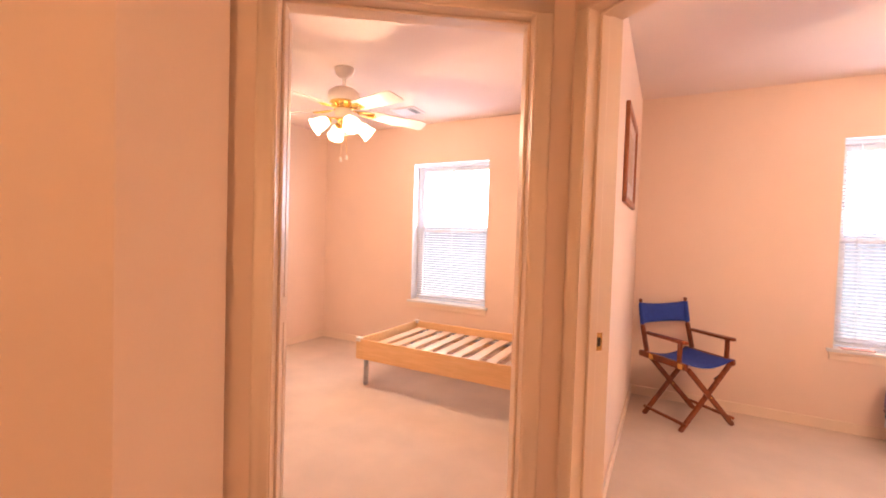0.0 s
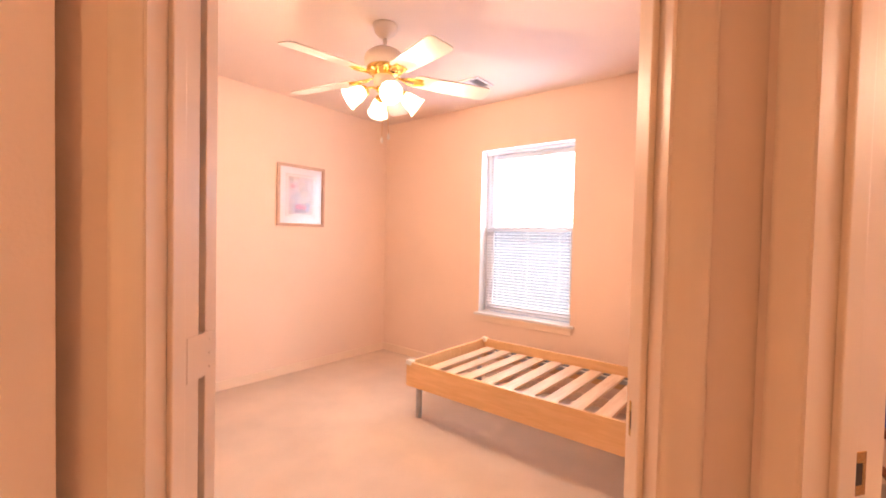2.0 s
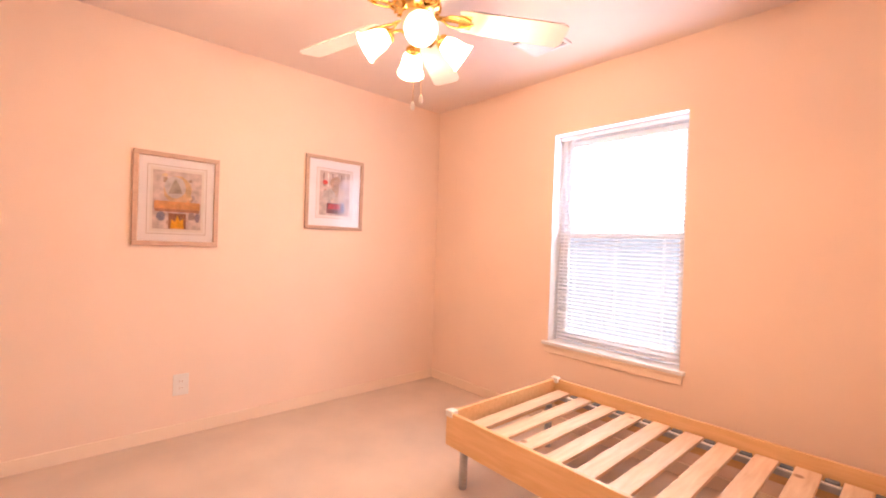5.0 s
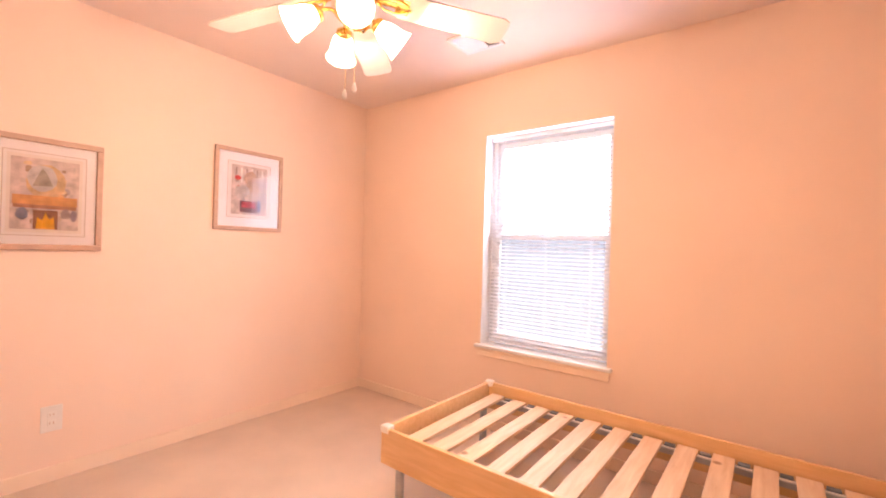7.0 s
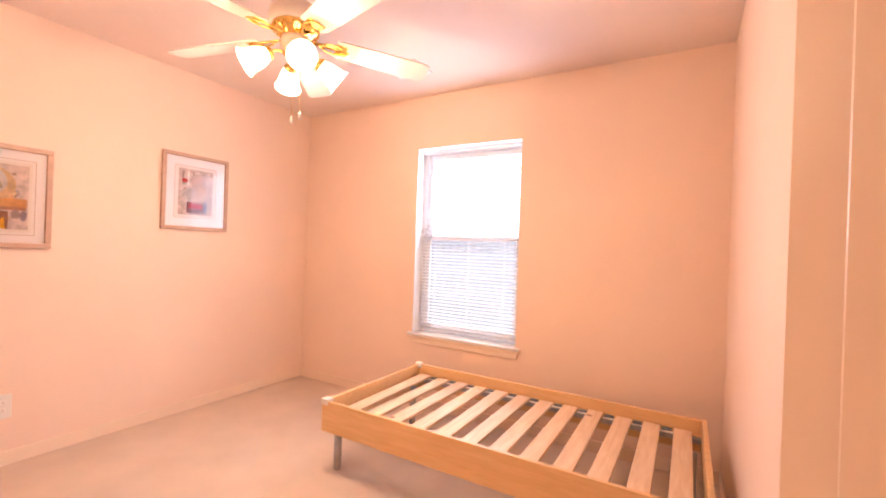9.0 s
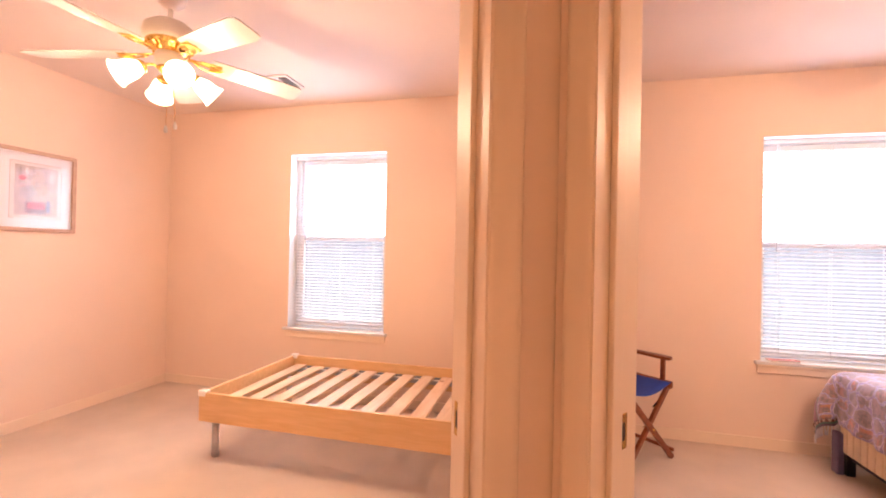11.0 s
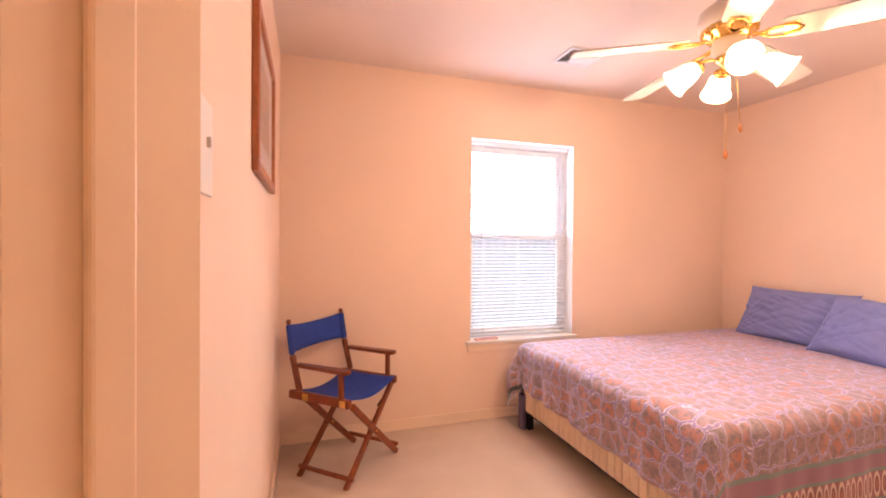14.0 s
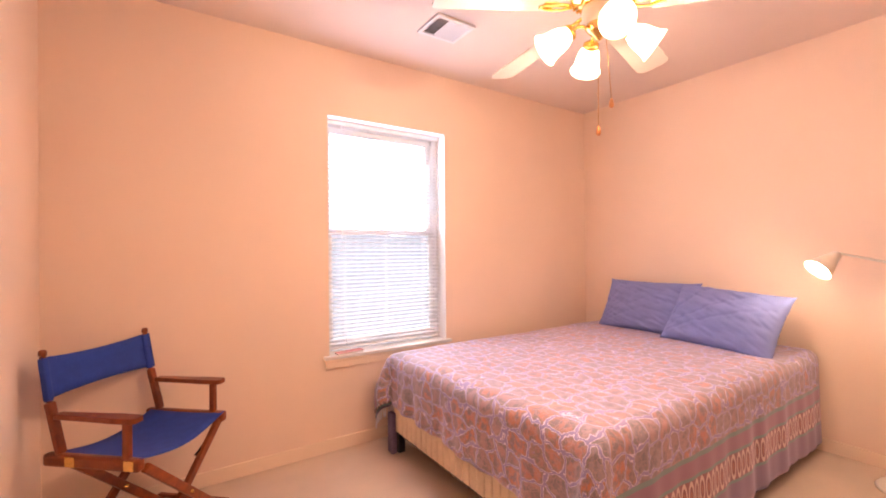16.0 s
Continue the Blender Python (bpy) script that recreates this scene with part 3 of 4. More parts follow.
        lathe(bm, [(0, -0.03), (0.012, -0.032), (0.016, -0.045), (0.023, -0.06), (0.024, -0.072), (0.016, -0.084), (0, -0.088)], 16, neck)
        part("bulb", bm, BULBM, arm, "glowing bulb")
        lm = pose(cx, cy, 0) @ neck @ pose(0, 0, -0.114)
        lamp("fan_bulb", "POINT", BULB_POWER, BULB, lm, 0.022)
    for (px, py), ln in zip(pulls, pull_len):
        bm = B()
        rod(bm, (px, py, ln + 0.035), (px * 0.5, py * 0.5, zb - 0.06), 0.0013, 5)
        ch = part("pull_chain", bm, BRASS, f)
        part("pull_knob", lathe(B(), [(0, 0.0), (0.006, 0.001), (0.0095, 0.010), (0.008, 0.022), (0.004, 0.036), (0, 0.038)], 12, pose(px, py, ln)), pull_mat, ch)
    return f


ceiling_fan("white five-blade ceiling fan with four lit tulip shades", -1.70, 2.11, 2.155, 54, 58, [(-0.045, 0.03), (0.01, 0.03)], PLASTIC, (1.785, 1.798))
ceiling_fan("white five-blade ceiling fan with wooden pull knobs, lit", 1.96, 2.115, 2.106, 12.3, 52, [(-0.022, -0.008), (0.036, -0.024)], PINEPULL, (1.616, 1.725))


# ---- ceiling vents ----
def vent(x0, x1, y0, y1, dark):
    v = thing("ceiling_vent", "white stamped-metal ceiling air register", "air vent", group="ceiling vents")
    z0, z1 = H - 0.012, H - 0.0005
    bm = B()
    e = 0.022
    for a, b, c, d in ((x0, x1, y0, y0 + e), (x0, x1, y1 - e, y1), (x0, x0 + e, y0 + e, y1 - e), (x1 - e, x1, y0 + e, y1 - e)):
        box(bm, a, b, c, d, z0, z1, 0.002)
    part("frame", bm, WHITE, v)
    # flat sheet under the ceiling, coloured dark for the shade behind the slats
    part("backing", box(B(), x0 + e, x1 - e, y0 + e, y1 - e, H - 0.002, H - 0.0005), DUCT_SHADE, v)
    n = 14
    for i in range(n):
        x = x0 + e + (x1 - x0 - 2 * e) * (i + 0.5) / n
        tilt = dark * (42 if (i < 5 if dark < 0 else i > 8) else -42)
        part("slat", box(B(), -0.0085, 0.0085, y0 + e, y1 - e, -0.0006, 0.0006, 0, pose(x, 0, H - 0.009, 0, tilt, 0)), WHITE, v)


vent(-1.96, -1.70, 3.03, 3.25, 1)
vent(1.80, 2.05, 2.965, 3.18, -1)


# ---- framed prints ----
def flat(bm, pts, y=0.0):
    """A thin patch of paint from a few corners, in the picture's plane (x across, z up)."""
    vs = [bm.verts.new((x, y, z)) for x, z in pts]
    bm.faces.new(vs)
    return bm


def paint(name, colour, vary=0.3, scale=25):
    return material(name, colour, 0.75, vary=vary, scale=scale)


def blob(cx, cz, rx, rz, n=11, rough=0.15):
    return [(cx + rx * (1 + random.uniform(-rough, rough)) * math.cos(2 * math.pi * i / n), cz + rz * (1 + random.uniform(-rough, rough)) * math.sin(2 * math.pi * i / n)) for i in range(n)]


def framed_print(label, m, w, h, fw, frame_mat, art):
    """A picture facing -y of its own axes, hung with its back on y = 0."""
    p = thing("framed_print", label, "picture", m, group="framed prints")
    for a, b, c, d in ((-w / 2, w / 2, -h / 2, -h / 2 + fw), (-w / 2, w / 2, h / 2 - fw, h / 2), (-w / 2, -w / 2 + fw, -h / 2 + fw, h / 2 - fw), (w / 2 - fw, w / 2, -h / 2 + fw, h / 2 - fw)):
        bm = box(B(), a, b, -0.024, -0.001, c, d, 0.004)
        part("frame_rail", bm, frame_mat, p)
    part("mat_board", box(B(), -w / 2 + fw, w / 2 - fw, -0.008, -0.004, -h / 2 + fw, h / 2 - fw), MAT, p)
    y = -0.0088
    for name, colour, pts in art:
        part(name, flat(B(), pts, y), paint(name + "_paint", colour, 0.03 if name in ("margin", "paper", "border_line") else 0.25), p)
        y -= 0.00012
    part("glazing", flat(B(), rect(-w / 2 + fw, w / 2 - fw, -h / 2 + fw, h / 2 - fw), -0.0175), PICGLASS, p)
    return p


def rect(x0, x1, z0, z1):
    return [(x0, z0), (x1, z0), (x1, z1), (x0, z1)]


random.seed(4)
artA = [("border_line", (0.60, 0.49, 0.47), rect(-0.154, 0.154, -0.206, 0.201)), ("margin", (0.90, 0.85, 0.88), rect(-0.151, 0.151, -0.203, 0.198)), ("paper", (0.86, 0.79, 0.78), rect(-0.138, 0.138, -0.190, 0.185)), ("picture_ground", (0.70, 0.58, 0.58), rect(-0.125, 0.125, -0.175, 0.170)),
        ("arch_wall", (0.68, 0.48, 0.30), blob(0, 0.06, 0.075, 0.085, 14, 0.04)), ("sky_patch", (0.62, 0.56, 0.58), blob(-0.015, 0.075, 0.055, 0.065, 14, 0.05)),
        ("dark_tree", (0.42, 0.36, 0.32), [(-0.05, 0.035), (-0.03, 0.09), (-0.015, 0.125), (0.005, 0.095), (0.025, 0.04)]),
        ("mantel", (0.74, 0.38, 0.17), rect(-0.118, 0.118, -0.055, -0.010)), ("mantel_shadow", (0.48, 0.24, 0.16), rect(-0.115, 0.115, -0.072, -0.055)),
        ("hearth", (0.34, 0.16, 0.10), rect(-0.045, 0.045, -0.172, -0.080)), ("fire", (0.85, 0.42, 0.04), [(-0.035, -0.172), (-0.030, -0.115), (-0.012, -0.13), (0.0, -0.090), (0.014, -0.125), (0.030, -0.11), (0.035, -0.172)]),
        ("stocking", (0.30, 0.29, 0.40), blob(-0.085, -0.10, 0.022, 0.028)), ("stocking", (0.40, 0.30, 0.30), blob(0.075, -0.095, 0.020, 0.025)), ("stocking", (0.32, 0.25, 0.33), blob(0.105, -0.10, 0.014, 0.03))]
for i in range(30):
    c = random.choice([(0.70, 0.42, 0.22), (0.60, 0.46, 0.40), (0.50, 0.42, 0.46), (0.72, 0.56, 0.40), (0.46, 0.32, 0.26)])
    artA.insert(4, ("brushwork", c, blob(random.uniform(-0.10, 0.10), random.uniform(-0.15, 0.145), random.uniform(0.008, 0.022), random.uniform(0.006, 0.018))))
artB = [("border_line", (0.60, 0.49, 0.47), rect(-0.153, 0.148, -0.188, 0.188)), ("paper", (0.86, 0.79, 0.80), rect(-0.150, 0.145, -0.185, 0.185)), ("picture_ground", (0.62, 0.50, 0.48), rect(-0.125, 0.122, -0.165, 0.165))]
for i in range(6):
    artB.append(("stripe", (0.80, 0.72, 0.70) if i % 2 else (0.42, 0.30, 0.28), rect(-0.10 + i * 0.036, -0.088 + i * 0.036, 0.05, 0.15)))
artB += [("foliage", (0.52, 0.34, 0.26), blob(0.0, 0.085, 0.045, 0.05)), ("foliage", (0.52, 0.36, 0.28), blob(0.02, 0.02, 0.055, 0.05)), ("foliage", (0.55, 0.47, 0.46), blob(-0.05, -0.02, 0.05, 0.055)),
         ("drapery", (0.66, 0.52, 0.46), blob(0.03, -0.06, 0.07, 0.045)), ("red_flower", (0.62, 0.08, 0.08), blob(-0.085, 0.08, 0.022, 0.016)),
         ("box_side", (0.22, 0.10, 0.12), rect(-0.068, 0.052, -0.150, -0.072)), ("red_box", (0.58, 0.08, 0.10), rect(-0.055, 0.04, -0.118, -0.078)), ("blue_strip", (0.16, 0.18, 0.32), rect(0.055, 0.075, -0.14, -0.06))]
for i in range(24):
    c = random.choice([(0.66, 0.50, 0.42), (0.52, 0.40, 0.36), (0.74, 0.62, 0.54), (0.58, 0.30, 0.24), (0.44, 0.38, 0.34)])
    artB.insert(9, ("brushwork", c, blob(random.uniform(-0.09, 0.09), random.uniform(-0.06, 0.07), random.uniform(0.006, 0.02), random.uniform(0.005, 0.016))))
artC = [("picture_ground", (0.60, 0.46, 0.37), rect(-0.205, 0.205, -0.135, 0.165))]
for i in range(26):
    artC.append(("brushwork", random.choice([(0.62, 0.38, 0.30), (0.54, 0.46, 0.36), (0.50, 0.36, 0.28), (0.66, 0.52, 0.40), (0.48, 0.44, 0.46), (0.66, 0.34, 0.27)]),
                 blob(random.uniform(-0.15, 0.15), random.uniform(-0.08, 0.11), random.uniform(0.02, 0.05), random.uniform(0.02, 0.05))))
framed_print("fireplace print in a pale wooden frame, white mat", pose(X1, 1.560, 1.437, 0, 0, 90), 0.445, 0.55, 0.028, PALEFRAME, artA)
framed_print("still-life print in a pale wooden frame, white mat", pose(X1, 2.587, 1.585, 0, 0, 90), 0.475, 0.545, 0.026, PALEFRAME, artB)
framed_print("muted print in a reddish cherry wood frame", pose(P1, 2.585, 1.760, 0, 0, 90), 0.665, 0.545, 0.036, FRAMEWOOD, artC)

# ---- switch and outlet ----
sw = thing("light_switch", "oversized white plastic toggle light switch plate", "light switch", pose(P1, 1.622, 1.42, 0, 0, 90))
part("plate", box(B(), -0.047, 0.047, -0.007, 0, -0.08, 0.08, 0.003), PLASTIC, sw)
part("toggle", box(B(), -0.004, 0.004, -0.014, -0.004, 0.000, 0.018, 0.0015), PLASTIC, sw)
ol = thing("wall_outlet", "white plastic double wall outlet above the baseboard", "outlet", pose(X1, 1.607, 0.315, 0, 0, 90))
part("plate", box(B(), -0.042, 0.042, -0.006, 0, -0.065, 0.065, 0.003), PLASTIC, ol)
for z in (-0.021, 0.021):
    s = part("socket", box(B(), -0.017, 0.017, -0.009, -0.004, z - 0.014, z + 0.014, 0.003), PLASTIC, ol)
    part("slot", box(B(), -0.008, -0.005, -0.0096, -0.0088, z - 0.005, z + 0.006), PALEFRAME, s)
    part("slot", box(B(), 0.005, 0.008, -0.0096, -0.0088, z - 0.005, z + 0.006), PALEFRAME, s)

# ---- slatted bed ----
BX0, BX1, BY0, BY1, BZ0, BZ1 = -1.845, -0.055, 2.49, 3.425, 0.240, 0.403
bed = thing("slatted_bed_frame", "beech single bed frame with bare pine slats", "bed", pose(0, 0, 0))
part("side_rail", box(B(), BX0, BX1, BY0, BY0 + 0.022, BZ0, BZ1, 0.003), BEECH, bed)
part("side_rail", box(B(), BX0, BX1, BY1 - 0.022, BY1, BZ0, BZ1, 0.003), BEECH, bed)
part("end_board", box(B(), BX0, BX0 + 0.022, BY0 + 0.022, BY1 - 0.022, BZ0, BZ1, 0.003), BEECH, bed)
part("end_board", box(B(), BX1 - 0.022, BX1, BY0 + 0.022, BY1 - 0.022, BZ0, BZ1 + 0.01, 0.003), BEECH, bed)
for x, y in ((BX0, BY0), (BX0, BY1)):
    part("corner_cap", box(B(), x - 0.004, x + 0.045, y - 0.004 if y == BY0 else y - 0.04, y + 0.04 if y == BY0 else y + 0.004, BZ1 - 0.022, BZ1 + 0.012, 0.006), PLASTIC, bed, "white plastic corner cap")
for x in (BX0 + 0.032, BX1 - 0.06):
    for y in (BY0 + 0.10, BY1 - 0.10):
        part("leg", lathe(B(), [(0, 0), (0.019, 0), (0.021, 0.004), (0.021, BZ0 + 0.02), (0, BZ0 + 0.02)], 20, pose(x, y, 0)), STEEL, bed, "grey steel leg")
for y in (BY0 + 0.024, BY1 - 0.064):
    part("slat_rail", box(B(), BX0 + 0.024, BX1 - 0.024, y, y + 0.04, BZ1 - 0.11, BZ1 - 0.085, 0.002), STEEL, bed, "grey steel slat support rail")
NS = 12
sp = (BX1 - BX0 - 0.06) / NS
SLAT_Y = (BY0 + BY1) / 2 - 0.002
bm = box(B(), -0.042, 0.042, -(BY1 - BY0) / 2 + 0.032, (BY1 - BY0) / 2 - 0.032, -0.008, 0.008, 0.003)
sme = finish(bm, "slat", PINE)
for i in range(NS):
    s = new("slat", sme)
    s.parent = bed
    s.matrix_basis = pose(BX0 + 0.027 + sp * (i + 0.5), SLAT_Y + random.uniform(-0.004, 0.004), BZ1 - 0.068, random.uniform(-0.3, 0.3), 0, random.uniform(-0.6, 0.6))
    if i:
        part("slat_spacer", box(B(), BX0 + 0.027 + sp * i - 0.022, BX0 + 0.027 + sp * i + 0.022, BY1 - 0.06, BY1 - 0.03, BZ1 - 0.083, BZ1 - 0.066, 0.003), DARKRAIL, bed)
        part("slat_tape", box(B(), BX0 + 0.027 + sp * i - 0.03, BX0 + 0.027 + sp * i + 0.03, BY1 - 0.085, BY1 - 0.07, BZ1 - 0.074, BZ1 - 0.071), PLASTIC, bed)


# ---- director's chair ----
def directors_chair(m):
    c = thing("folding_chair", "varnished cherry-wood folding chair with blue canvas seat", "chair", m)
    W, D = 0.226, 0.174      # half width and half depth; the sitter faces -y
    zs = 0.448
    for s in (-1, 1):
        x = s * W
        bm = box(B(), x - 0.017, x + 0.017, -D + 0.006, D + 0.06, zs - 0.03, zs + 0.016, 0.010)
        part("seat_rail", bm, CHERRY, c)
        for y in (-D + 0.045, D - 0.06):
            part("bracket", box(B(), x + s * 0.016, x + s * 0.0185, y - 0.02, y + 0.02, zs - 0.024, zs + 0.012, 0.0005), BRASS, c, "worn brass bracket plate")
        post = part("back_post", beam(B(), (x, D - 0.005, zs + 0.015), (x, D + 0.045, zs + 0.202), 0.030, 0.026, 0.006), CHERRY, c)
        bm = B()
        rod(bm, (x, D + 0.045, zs + 0.197), (x, D + 0.075, zs + 0.372), 0.010, 12)
        lathe(bm, [(0, 0), (0.013, 0.002), (0.013, 0.018), (0.008, 0.024), (0, 0.025)], 12, pose(x, D + 0.075, zs + 0.372))
        part("finial", bm, CHERRY, post)
        part("arm_post", beam(B(), (x, -D + 0.066, zs + 0.012), (x, -D + 0.066, zs + 0.145), 0.022, 0.026, 0.004), CHERRY, c)
        bm = B()
        pts = [(-D + 0.016, 0.018), (-D + 0.028, 0.026), (-D + 0.11, 0.028), (-0.02, 0.024), (D + 0.01, 0.017)]
        lo, hi = [], []
        for y, hw in pts:
            for sgn in (-1, 1):
                lo.append(bm.verts.new((x + sgn * hw, y, zs + 0.145)))
                hi.append(bm.verts.new((x + sgn * hw, y, zs + 0.165)))
        for i in range(len(pts) - 1):
            a, b = 2 * i, 2 * i + 2
            bm.faces.new((hi[a], hi[a + 1], hi[b + 1], hi[b])), bm.faces.new((lo[a], lo[b], lo[b + 1], lo[a + 1]))
            bm.faces.new((lo[a], hi[a], hi[b], lo[b])), bm.faces.new((lo[a + 1], lo[b + 1], hi[b + 1], hi[a + 1]))
        bm.faces.new((lo[0], lo[1], hi[1], hi[0])), bm.faces.new((lo[-2], hi[-2], hi[-1], lo[-1]))
        bmesh.ops.bevel(bm, geom=bm.edges[:], offset=0.003, segments=2, profile=0.5, affect="EDGES")
        part("armrest", bm, CHERRY, c)
        part("foot_rail", beam(B(), (s * (W - 0.005), -D - 0.01, 0.055), (s * (W - 0.005), D, 0.055), 0.020, 0.018, 0.003), CHERRY, c)
    for i, y in enumerate((-D + 0.005, -D + 0.03, D - 0.035, D - 0.01)):
        s = 1 if i % 2 else -1
        part("cross_leg", beam(B(), (-s * (W + 0.008), y, 0.0), (s * (W - 0.012), y, zs - 0.02), 0.020, 0.034, 0.004), CHERRY, c)
    part("pivot_bolt", rod(B(), (0, -D - 0.012, 0.222), (0, -D + 0.052, 0.222), 0.006, 10), BRASS, c)
    part("pivot_bolt", rod(B(), (0, D - 0.055, 0.222), (0, D + 0.012, 0.222), 0.006, 10), BRASS, c)
    part("stay", beam(B(), (W - 0.03, -D + 0.03, zs - 0.05), (W - 0.15, -D + 0.04, zs - 0.12), 0.012, 0.003, 0.0008), BRASS, c, "flat brass folding stay")

    def sling(nu, nv, f, thick):
        bm = B()
        g = [[bm.verts.new(f(i / nu, j / nv)) for j in range(nv + 1)] for i in range(nu + 1)]
        for i in range(nu):
            for j in range(nv):
                bm.faces.new((g[i][j], g[i + 1][j], g[i + 1][j + 1], g[i][j + 1])).smooth = True
        bmesh.ops.recalc_face_normals(bm, faces=bm.faces)
        bmesh.ops.solidify(bm, geom=bm.faces[:], thickness=thick)
        return bm
    part("canvas_seat", sling(14, 8, lambda u, v: ((u - 0.5) * 2 * (W - 0.002), -D + 0.010 + v * (2 * D + 0.024), zs + 0.017 - 0.042 * math.sin(math.pi * u) - 0.004 * math.sin(math.pi * v)), 0.003), CANVAS, c, "royal blue canvas seat")

    def back(u, v):
        x = (u - 0.5) * 2 * (W + 0.013)
        y0 = D + 0.047 + 0.03 * v
        edge = abs(u - 0.5) * 2
        y = y0 + 0.028 * (1 - edge ** 2) - 0.013 * max(0, (edge - 0.9) * 10)
        return (x, y, zs + 0.212 + 0.158 * v - 0.024 * (1 - edge ** 2) * v + 0.004 * (1 - edge ** 2))
    part("canvas_back", sling(18, 5, back, 0.003), CANVAS, c, "royal blue canvas back sling")
    for s in (-1, 1):
        part("canvas_sleeve", lathe(B(), [(0.0135, 0.210), (0.0155, 0.217), (0.0155, 0.362), (0.0135, 0.369)], 14, pose(s * W, D + 0.013, zs, -9.5)), CANVAS, c)
    return c


directors_chair(pose(0.560, 3.280, 0, 0, 0, 48))

# ---- made bed ----
MX0, MX1, MY0, MY1, MZ = 1.73, 3.79, 1.98, 3.45, 0.585
b2 = thing("double_bed", "made double bed with cream quilted box base", "bed", pose(0, 0, 0))
bm = B()
n = 26
box(bm, MX0 + 0.02, MX1, MY0 + 0.02, MY1 - 0.02, 0.12, 0.34, 0.02)
part("box_spring", bm, TICKING, b2, "cream ticking box spring")
for i in range(n):
    y = MY0 + 0.05 + (MY1 - MY0 - 0.1) * (i + 0.5) / n
    part("quilted_rib", box(B(), MX0 + 0.012, MX0 + 0.024, y - 0.024, y + 0.024, 0.13, 0.33, 0.006), TICKING, b2)
part("mattress", box(B(), MX0 + 0.02, MX1, MY0 + 0.02, MY1 - 0.02, 0.342, MZ - 0.006, 0.05), TICKING, b2)
bm = B()
for y in (MY0 + 0.06, MY1 - 0.06):
    box(bm, MX0 + 0.03, MX1 - 0.01, y - 0.02, y + 0.02, 0.09, 0.119, 0.003)
for x in (MX0 + 0.05, (MX0 + MX1) / 2):
    box(bm, x, x + 0.04, MY0 + 0.08, MY1 - 0.08, 0.09, 0.119, 0.003)
part("metal_frame", bm, BLACKMETAL, b2)
for x in (MX0 + 0.05, MX1 - 0.2):
    for y in (MY0 + 0.06, MY1 - 0.06):
        part("leg", box(B(), x - 0.022, x + 0.022, y - 0.022, y + 0.022, 0, 0.091, 0.004), BLACKMETAL, b2, "dark metal leg")
part("leg_cover", box(B(), MX0 - 0.015, MX0 + 0.02, MY1 - 0.075, MY1 - 0.015, 0.0, 0.24, 0.008), SKIRT, b2, "dark purple fabric strip")


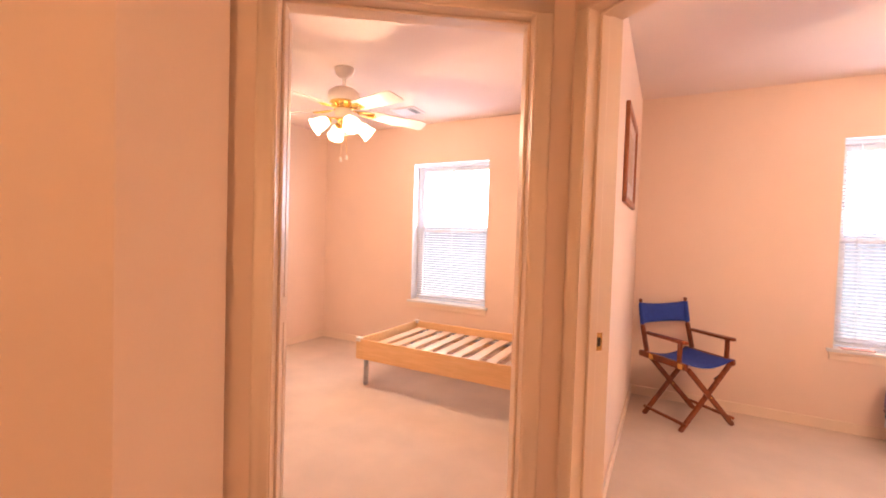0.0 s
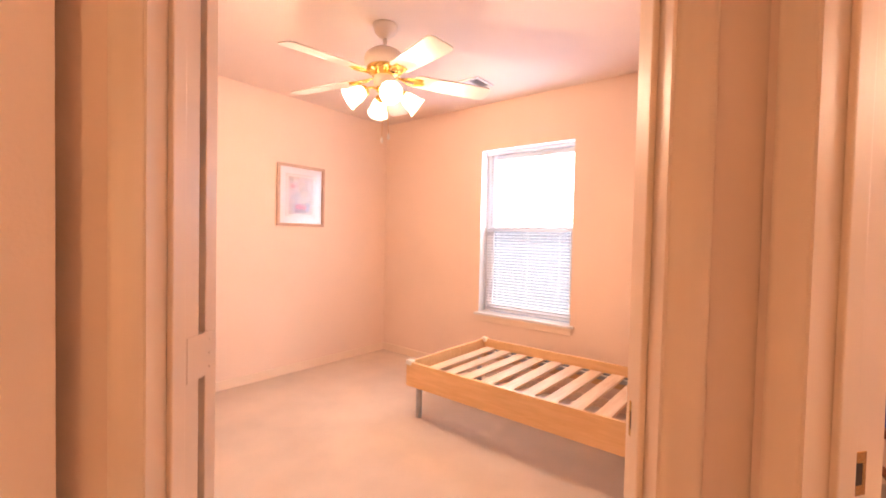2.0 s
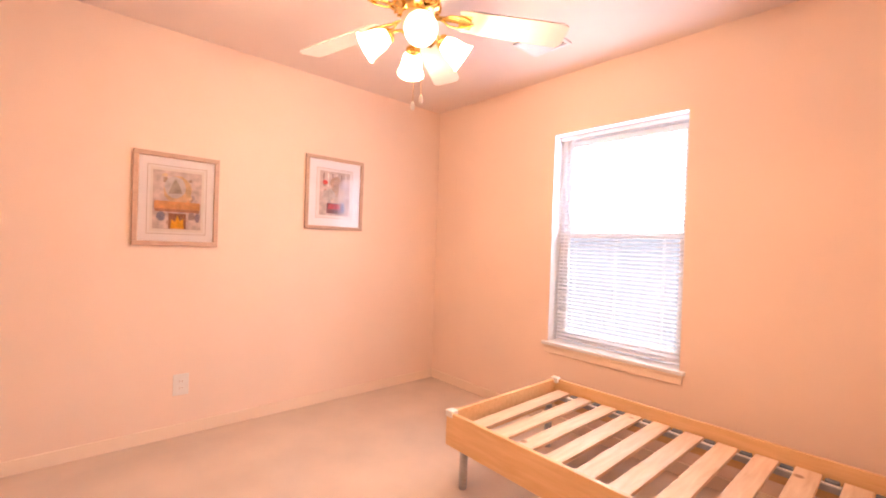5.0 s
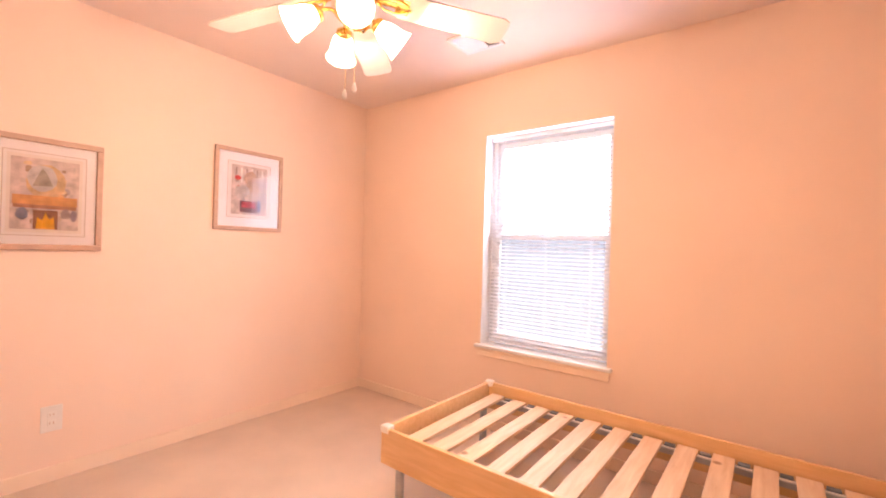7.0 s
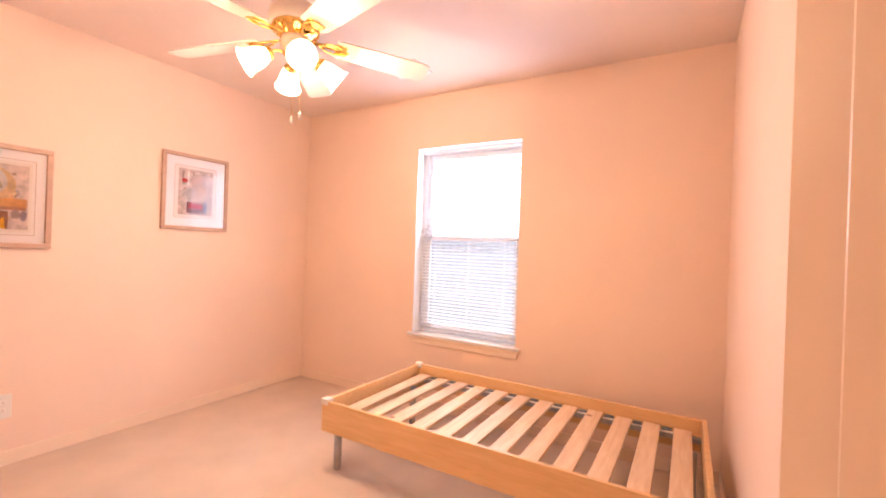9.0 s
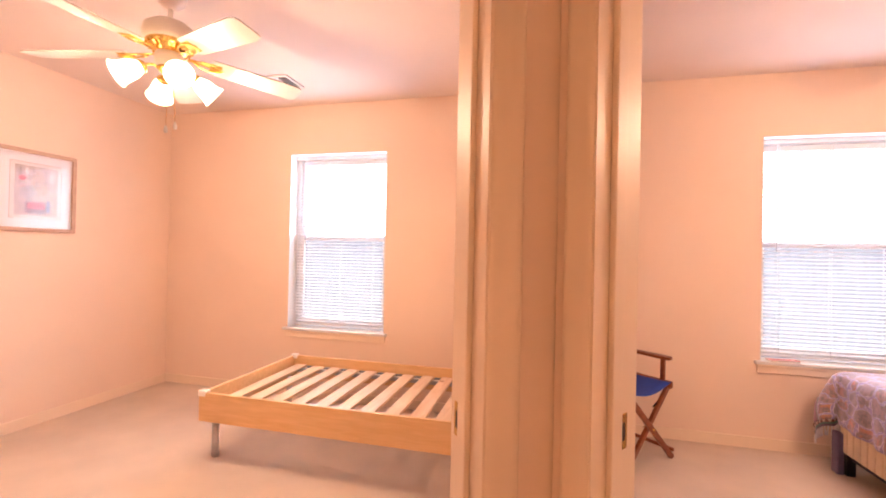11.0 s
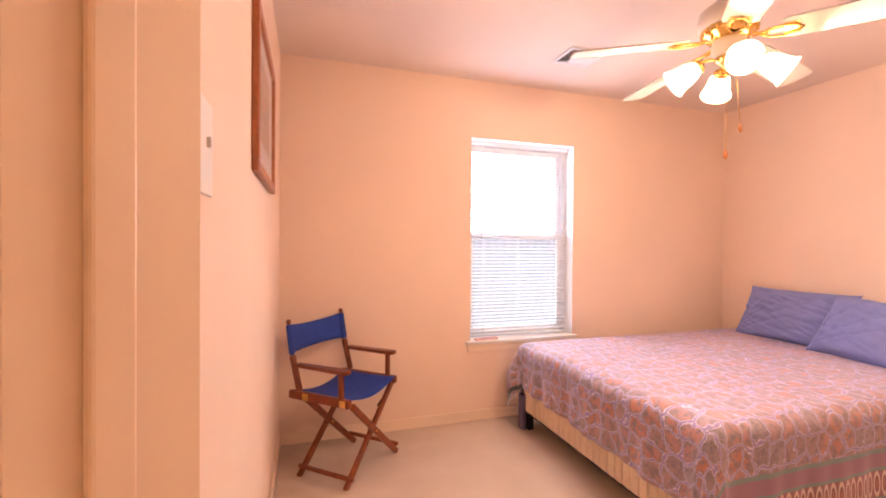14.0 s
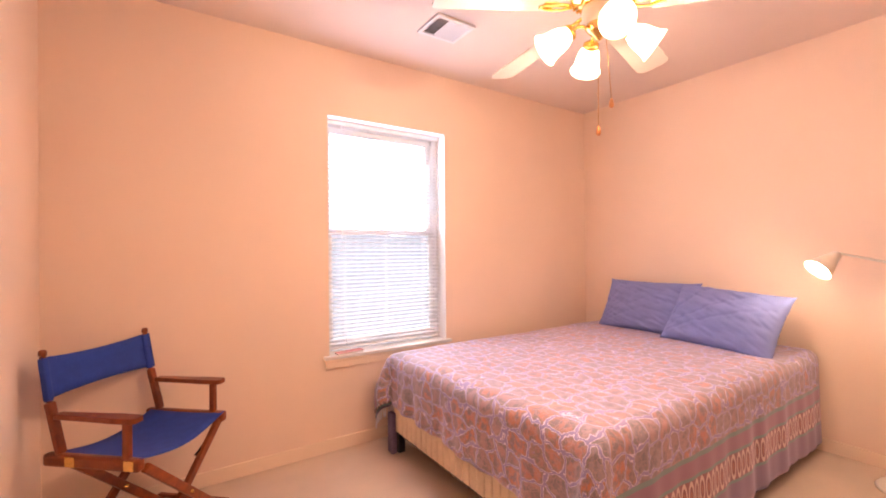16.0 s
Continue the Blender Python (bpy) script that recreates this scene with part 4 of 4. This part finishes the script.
def bedspread():
    """One cloth laid over the mattress; its overhang falls over the foot and both sides."""
    foot, near, far = 0.275, 0.50, 0.33
    L, W = MX1 - MX0, MY1 - MY0
    nu, nv = 96, 104
    bm = B()
    uvl = bm.loops.layers.uv.new("cloth")
    hml = bm.loops.layers.uv.new("hem")
    R = 0.055

    def drape(d):
        """Outward and downward travel for a length d past the edge."""
        if d <= 0:
            return 0.0, 0.0
        q = R * math.pi / 2
        if d < q:
            a = d / R
            return R * math.sin(a), R * (1 - math.cos(a))
        return R + 0.03 * (d - q), R + (d - q)
    grid, info = [], {}
    for i in range(nu + 1):
        row = []
        p = -foot + (L + foot) * i / nu
        for j in range(nv + 1):
            q = -near + (W + near + far) * j / nv
            dx = max(0, R - p) * (1.0 + 0.12 * (1 - min(1, max(0, q / W))))
            dyn, dyf = max(0, R - q), max(0, q - (W - R))
            dy = max(dyn, dyf)
            ox, zx = drape(dx)
            oy, zy = drape(dy)
            x = MX0 + max(p, R) - ox
            y = MY0 + (q if dy == 0 else (R - oy if dyn else W - R + oy))
            z = MZ - max(zx, zy)
            if dx > 0 and dy > 0:
                # the corner: both overhangs share one cone that swings between foot and side
                d = math.hypot(dx, dy)
                a = math.atan2(dy, dx)
                o, zz = drape(max(dx, dy) * 0.9 + min(dx, dy) * 0.28)
                o += (0.045 if dyn else 0.10) * math.sin(2 * a) * min(1, d / 0.3)
                x = MX0 + R - o * math.cos(a)
                y = MY0 + (R - o * math.sin(a) if dyn else W - R + o * math.sin(a))
                z = MZ - zz
            hang = min(1, max(0, max(dx, dy) - 0.08) / 0.25)
            if hang > 0:
                k = p if dy > dx else q
                ripple = 0.011 * math.sin(k * 21 + 2 * math.sin(k * 5)) * hang + 0.006 * math.sin(k * 47) * hang
                if dy > dx:
                    y += -0.5 * ripple if dyn else ripple
                else:
                    x -= ripple
            else:
                z += 0.004 * noise.noise((p * 5, q * 5, 0)) + 0.008 * noise.noise((p * 1.7, q * 1.7, 3))
            y = min(y, WY - 0.03)
            v = bm.verts.new((x, y, max(z, 0.02)))
            info[v] = (p, q, (q + near) / 0.33 if q < 0.9 else (W + far - q) / 0.33 + 0.3)
            row.append(v)
        grid.append(row)
    fringe_line = [row[-1].co.copy() for row in grid[:22]]
    hem_line = [row[0].co.copy() for row in grid[::2]]
    for i in range(nu):
        for j in range(nv):
            f = bm.faces.new((grid[i][j], grid[i + 1][j], grid[i + 1][j + 1], grid[i][j + 1]))
            f.smooth = True
            for lp in f.loops:
                p, q, hm = info[lp.vert]
                lp[uvl].uv = (p, q)
                lp[hml].uv = (min(hm * 0.66, 0.999), 0)
    ob = tagged(part("bedspread", bm, SPREAD), "printed cotton bedspread in rust and lilac, striped border", "bedspread")
    bm = B()
    sweep(bm, hem_line, 0.004, 5)
    part("hem_edge", bm, SKIRT, ob, "dark corded hem along the side")
    bm = B()
    for c in fringe_line:
        rod(bm, c, c + Vector((random.uniform(-0.006, 0.006), 0, -0.055)), 0.0035, 5, 0.0055)
    tagged(part("fringe", bm, MAT, ob, "cream knotted corner fringe"), kind="stuff")
    s = ob.modifiers.new("thickness", "SOLIDIFY")
    s.thickness = 0.004
    s.offset = 1
    return ob


bedspread()


def pillow(label, m, w, h, t, seed, fold, depth):
    bm = B()
    n1, n2 = 72, 50
    for side in (1, -1):
        g = []
        for i in range(n1 + 1):
            r = []
            for j in range(n2 + 1):
                u, v = 2 * i / n1 - 1, 2 * j / n2 - 1
                prof = max(0, (1 - u * u) * (1 - v * v)) ** 0.5
                pinch = 1 - 0.09 * (1 - abs(v) ** 2) * abs(u) ** 6
                pinv = 1 - 0.11 * (1 - abs(u) ** 2) * abs(v) ** 6
                x, z = u * w / 2 * pinch, v * h / 2 * pinv
                # folds that run out from the pinched lower corner
                fan = math.atan2(v + 1.05, u + 1.25 * fold)
                crease = max(0.0, 1 - abs(noise.noise((fan * 5.0, seed, 0.3))) * 7.0) * math.exp(-1.0 * math.hypot(v + 1.05, (u + 1.25 * fold) * 0.8))
                wr = -depth * crease + 0.018 * noise.noise((u * 2.2 + seed, v * 5 + u * 2.5, seed)) + 0.011 * noise.noise((u * 5, v * 12 + u * 7, seed + 2))
                r.append(bm.verts.new((x, side * (t / 2 * prof + wr * min(1, prof * 1.6)), z)))
            g.append(r)
        for i in range(n1):
            for j in range(n2):
                bm.faces.new((g[i][j], g[i + 1][j], g[i + 1][j + 1], g[i][j + 1])).smooth = True
    bmesh.ops.remove_doubles(bm, verts=bm.verts, dist=0.0005)
    ob = tagged(part("pillow", bm, PILLOW), label, "pillow", "bed pillows")
    ob.matrix_world = m
    return ob


pillow("periwinkle cotton pillow propped against the wall", pose(3.66, 2.95, MZ + 0.175, 0, 0, 0) @ pose(0, 0, 0, 0, 0, -90) @ pose(0, 0, 0, -28, 0, 0), 0.72, 0.43, 0.20, 3, 1, 0.018)
pillow("periwinkle cotton pillow leaning on another, creased", pose(3.52, 2.37, MZ + 0.165, 0, 0, 0) @ pose(0, 0, 0, 0, 0, -97) @ pose(0, 0, 0, -33, 3, 0), 0.68, 0.43, 0.25, 8, 1, 0.045)

# ---- floor lamp ----
fl = thing("floor_lamp", "white enamel floor lamp with a swivel reading head", "floor lamp", pose(3.60, 1.58, 0))
part("base", lathe(B(), [(0, 0), (0.125, 0), (0.13, 0.008), (0.12, 0.022), (0.03, 0.03), (0, 0.03)], 32), LAMPWHITE, fl)
part("pole", rod(B(), (0, 0, 0.02), (0, 0, 1.16), 0.010, 12), LAMPWHITE, fl)
part("arm", sweep(B(), [(0, 0, 1.10), (-0.015, 0.12, 1.13), (-0.03, 0.25, 1.165)], 0.006, 8), LAMPWHITE, fl)
hm = look((3.57 - 3.60, 1.83 - 1.58, 1.165), (3.57 - 3.60 - 0.62, 1.83 - 1.58 + 0.45, 1.165 - 0.64))
head = part("shade", lathe(B(), [(0.012, 0.0), (0.022, -0.01), (0.030, -0.04), (0.048, -0.09), (0.066, -0.14), (0.064, -0.14), (0.046, -0.09), (0.028, -0.042), (0.0, -0.02)], 28, hm), LAMPWHITE, fl, "white enamel cone shade, lit inside")
part("bulb", lathe(B(), [(0, -0.05), (0.02, -0.06), (0.034, -0.09), (0.036, -0.115), (0.020, -0.132), (0, -0.136)], 18, hm), BULBM, head, "glowing bulb")
lamp("floor_lamp_bulb", "POINT", 2.5, (1.0, 0.72, 0.48), pose(3.60, 1.58, 0) @ hm @ pose(0, 0, -0.175), 0.03)
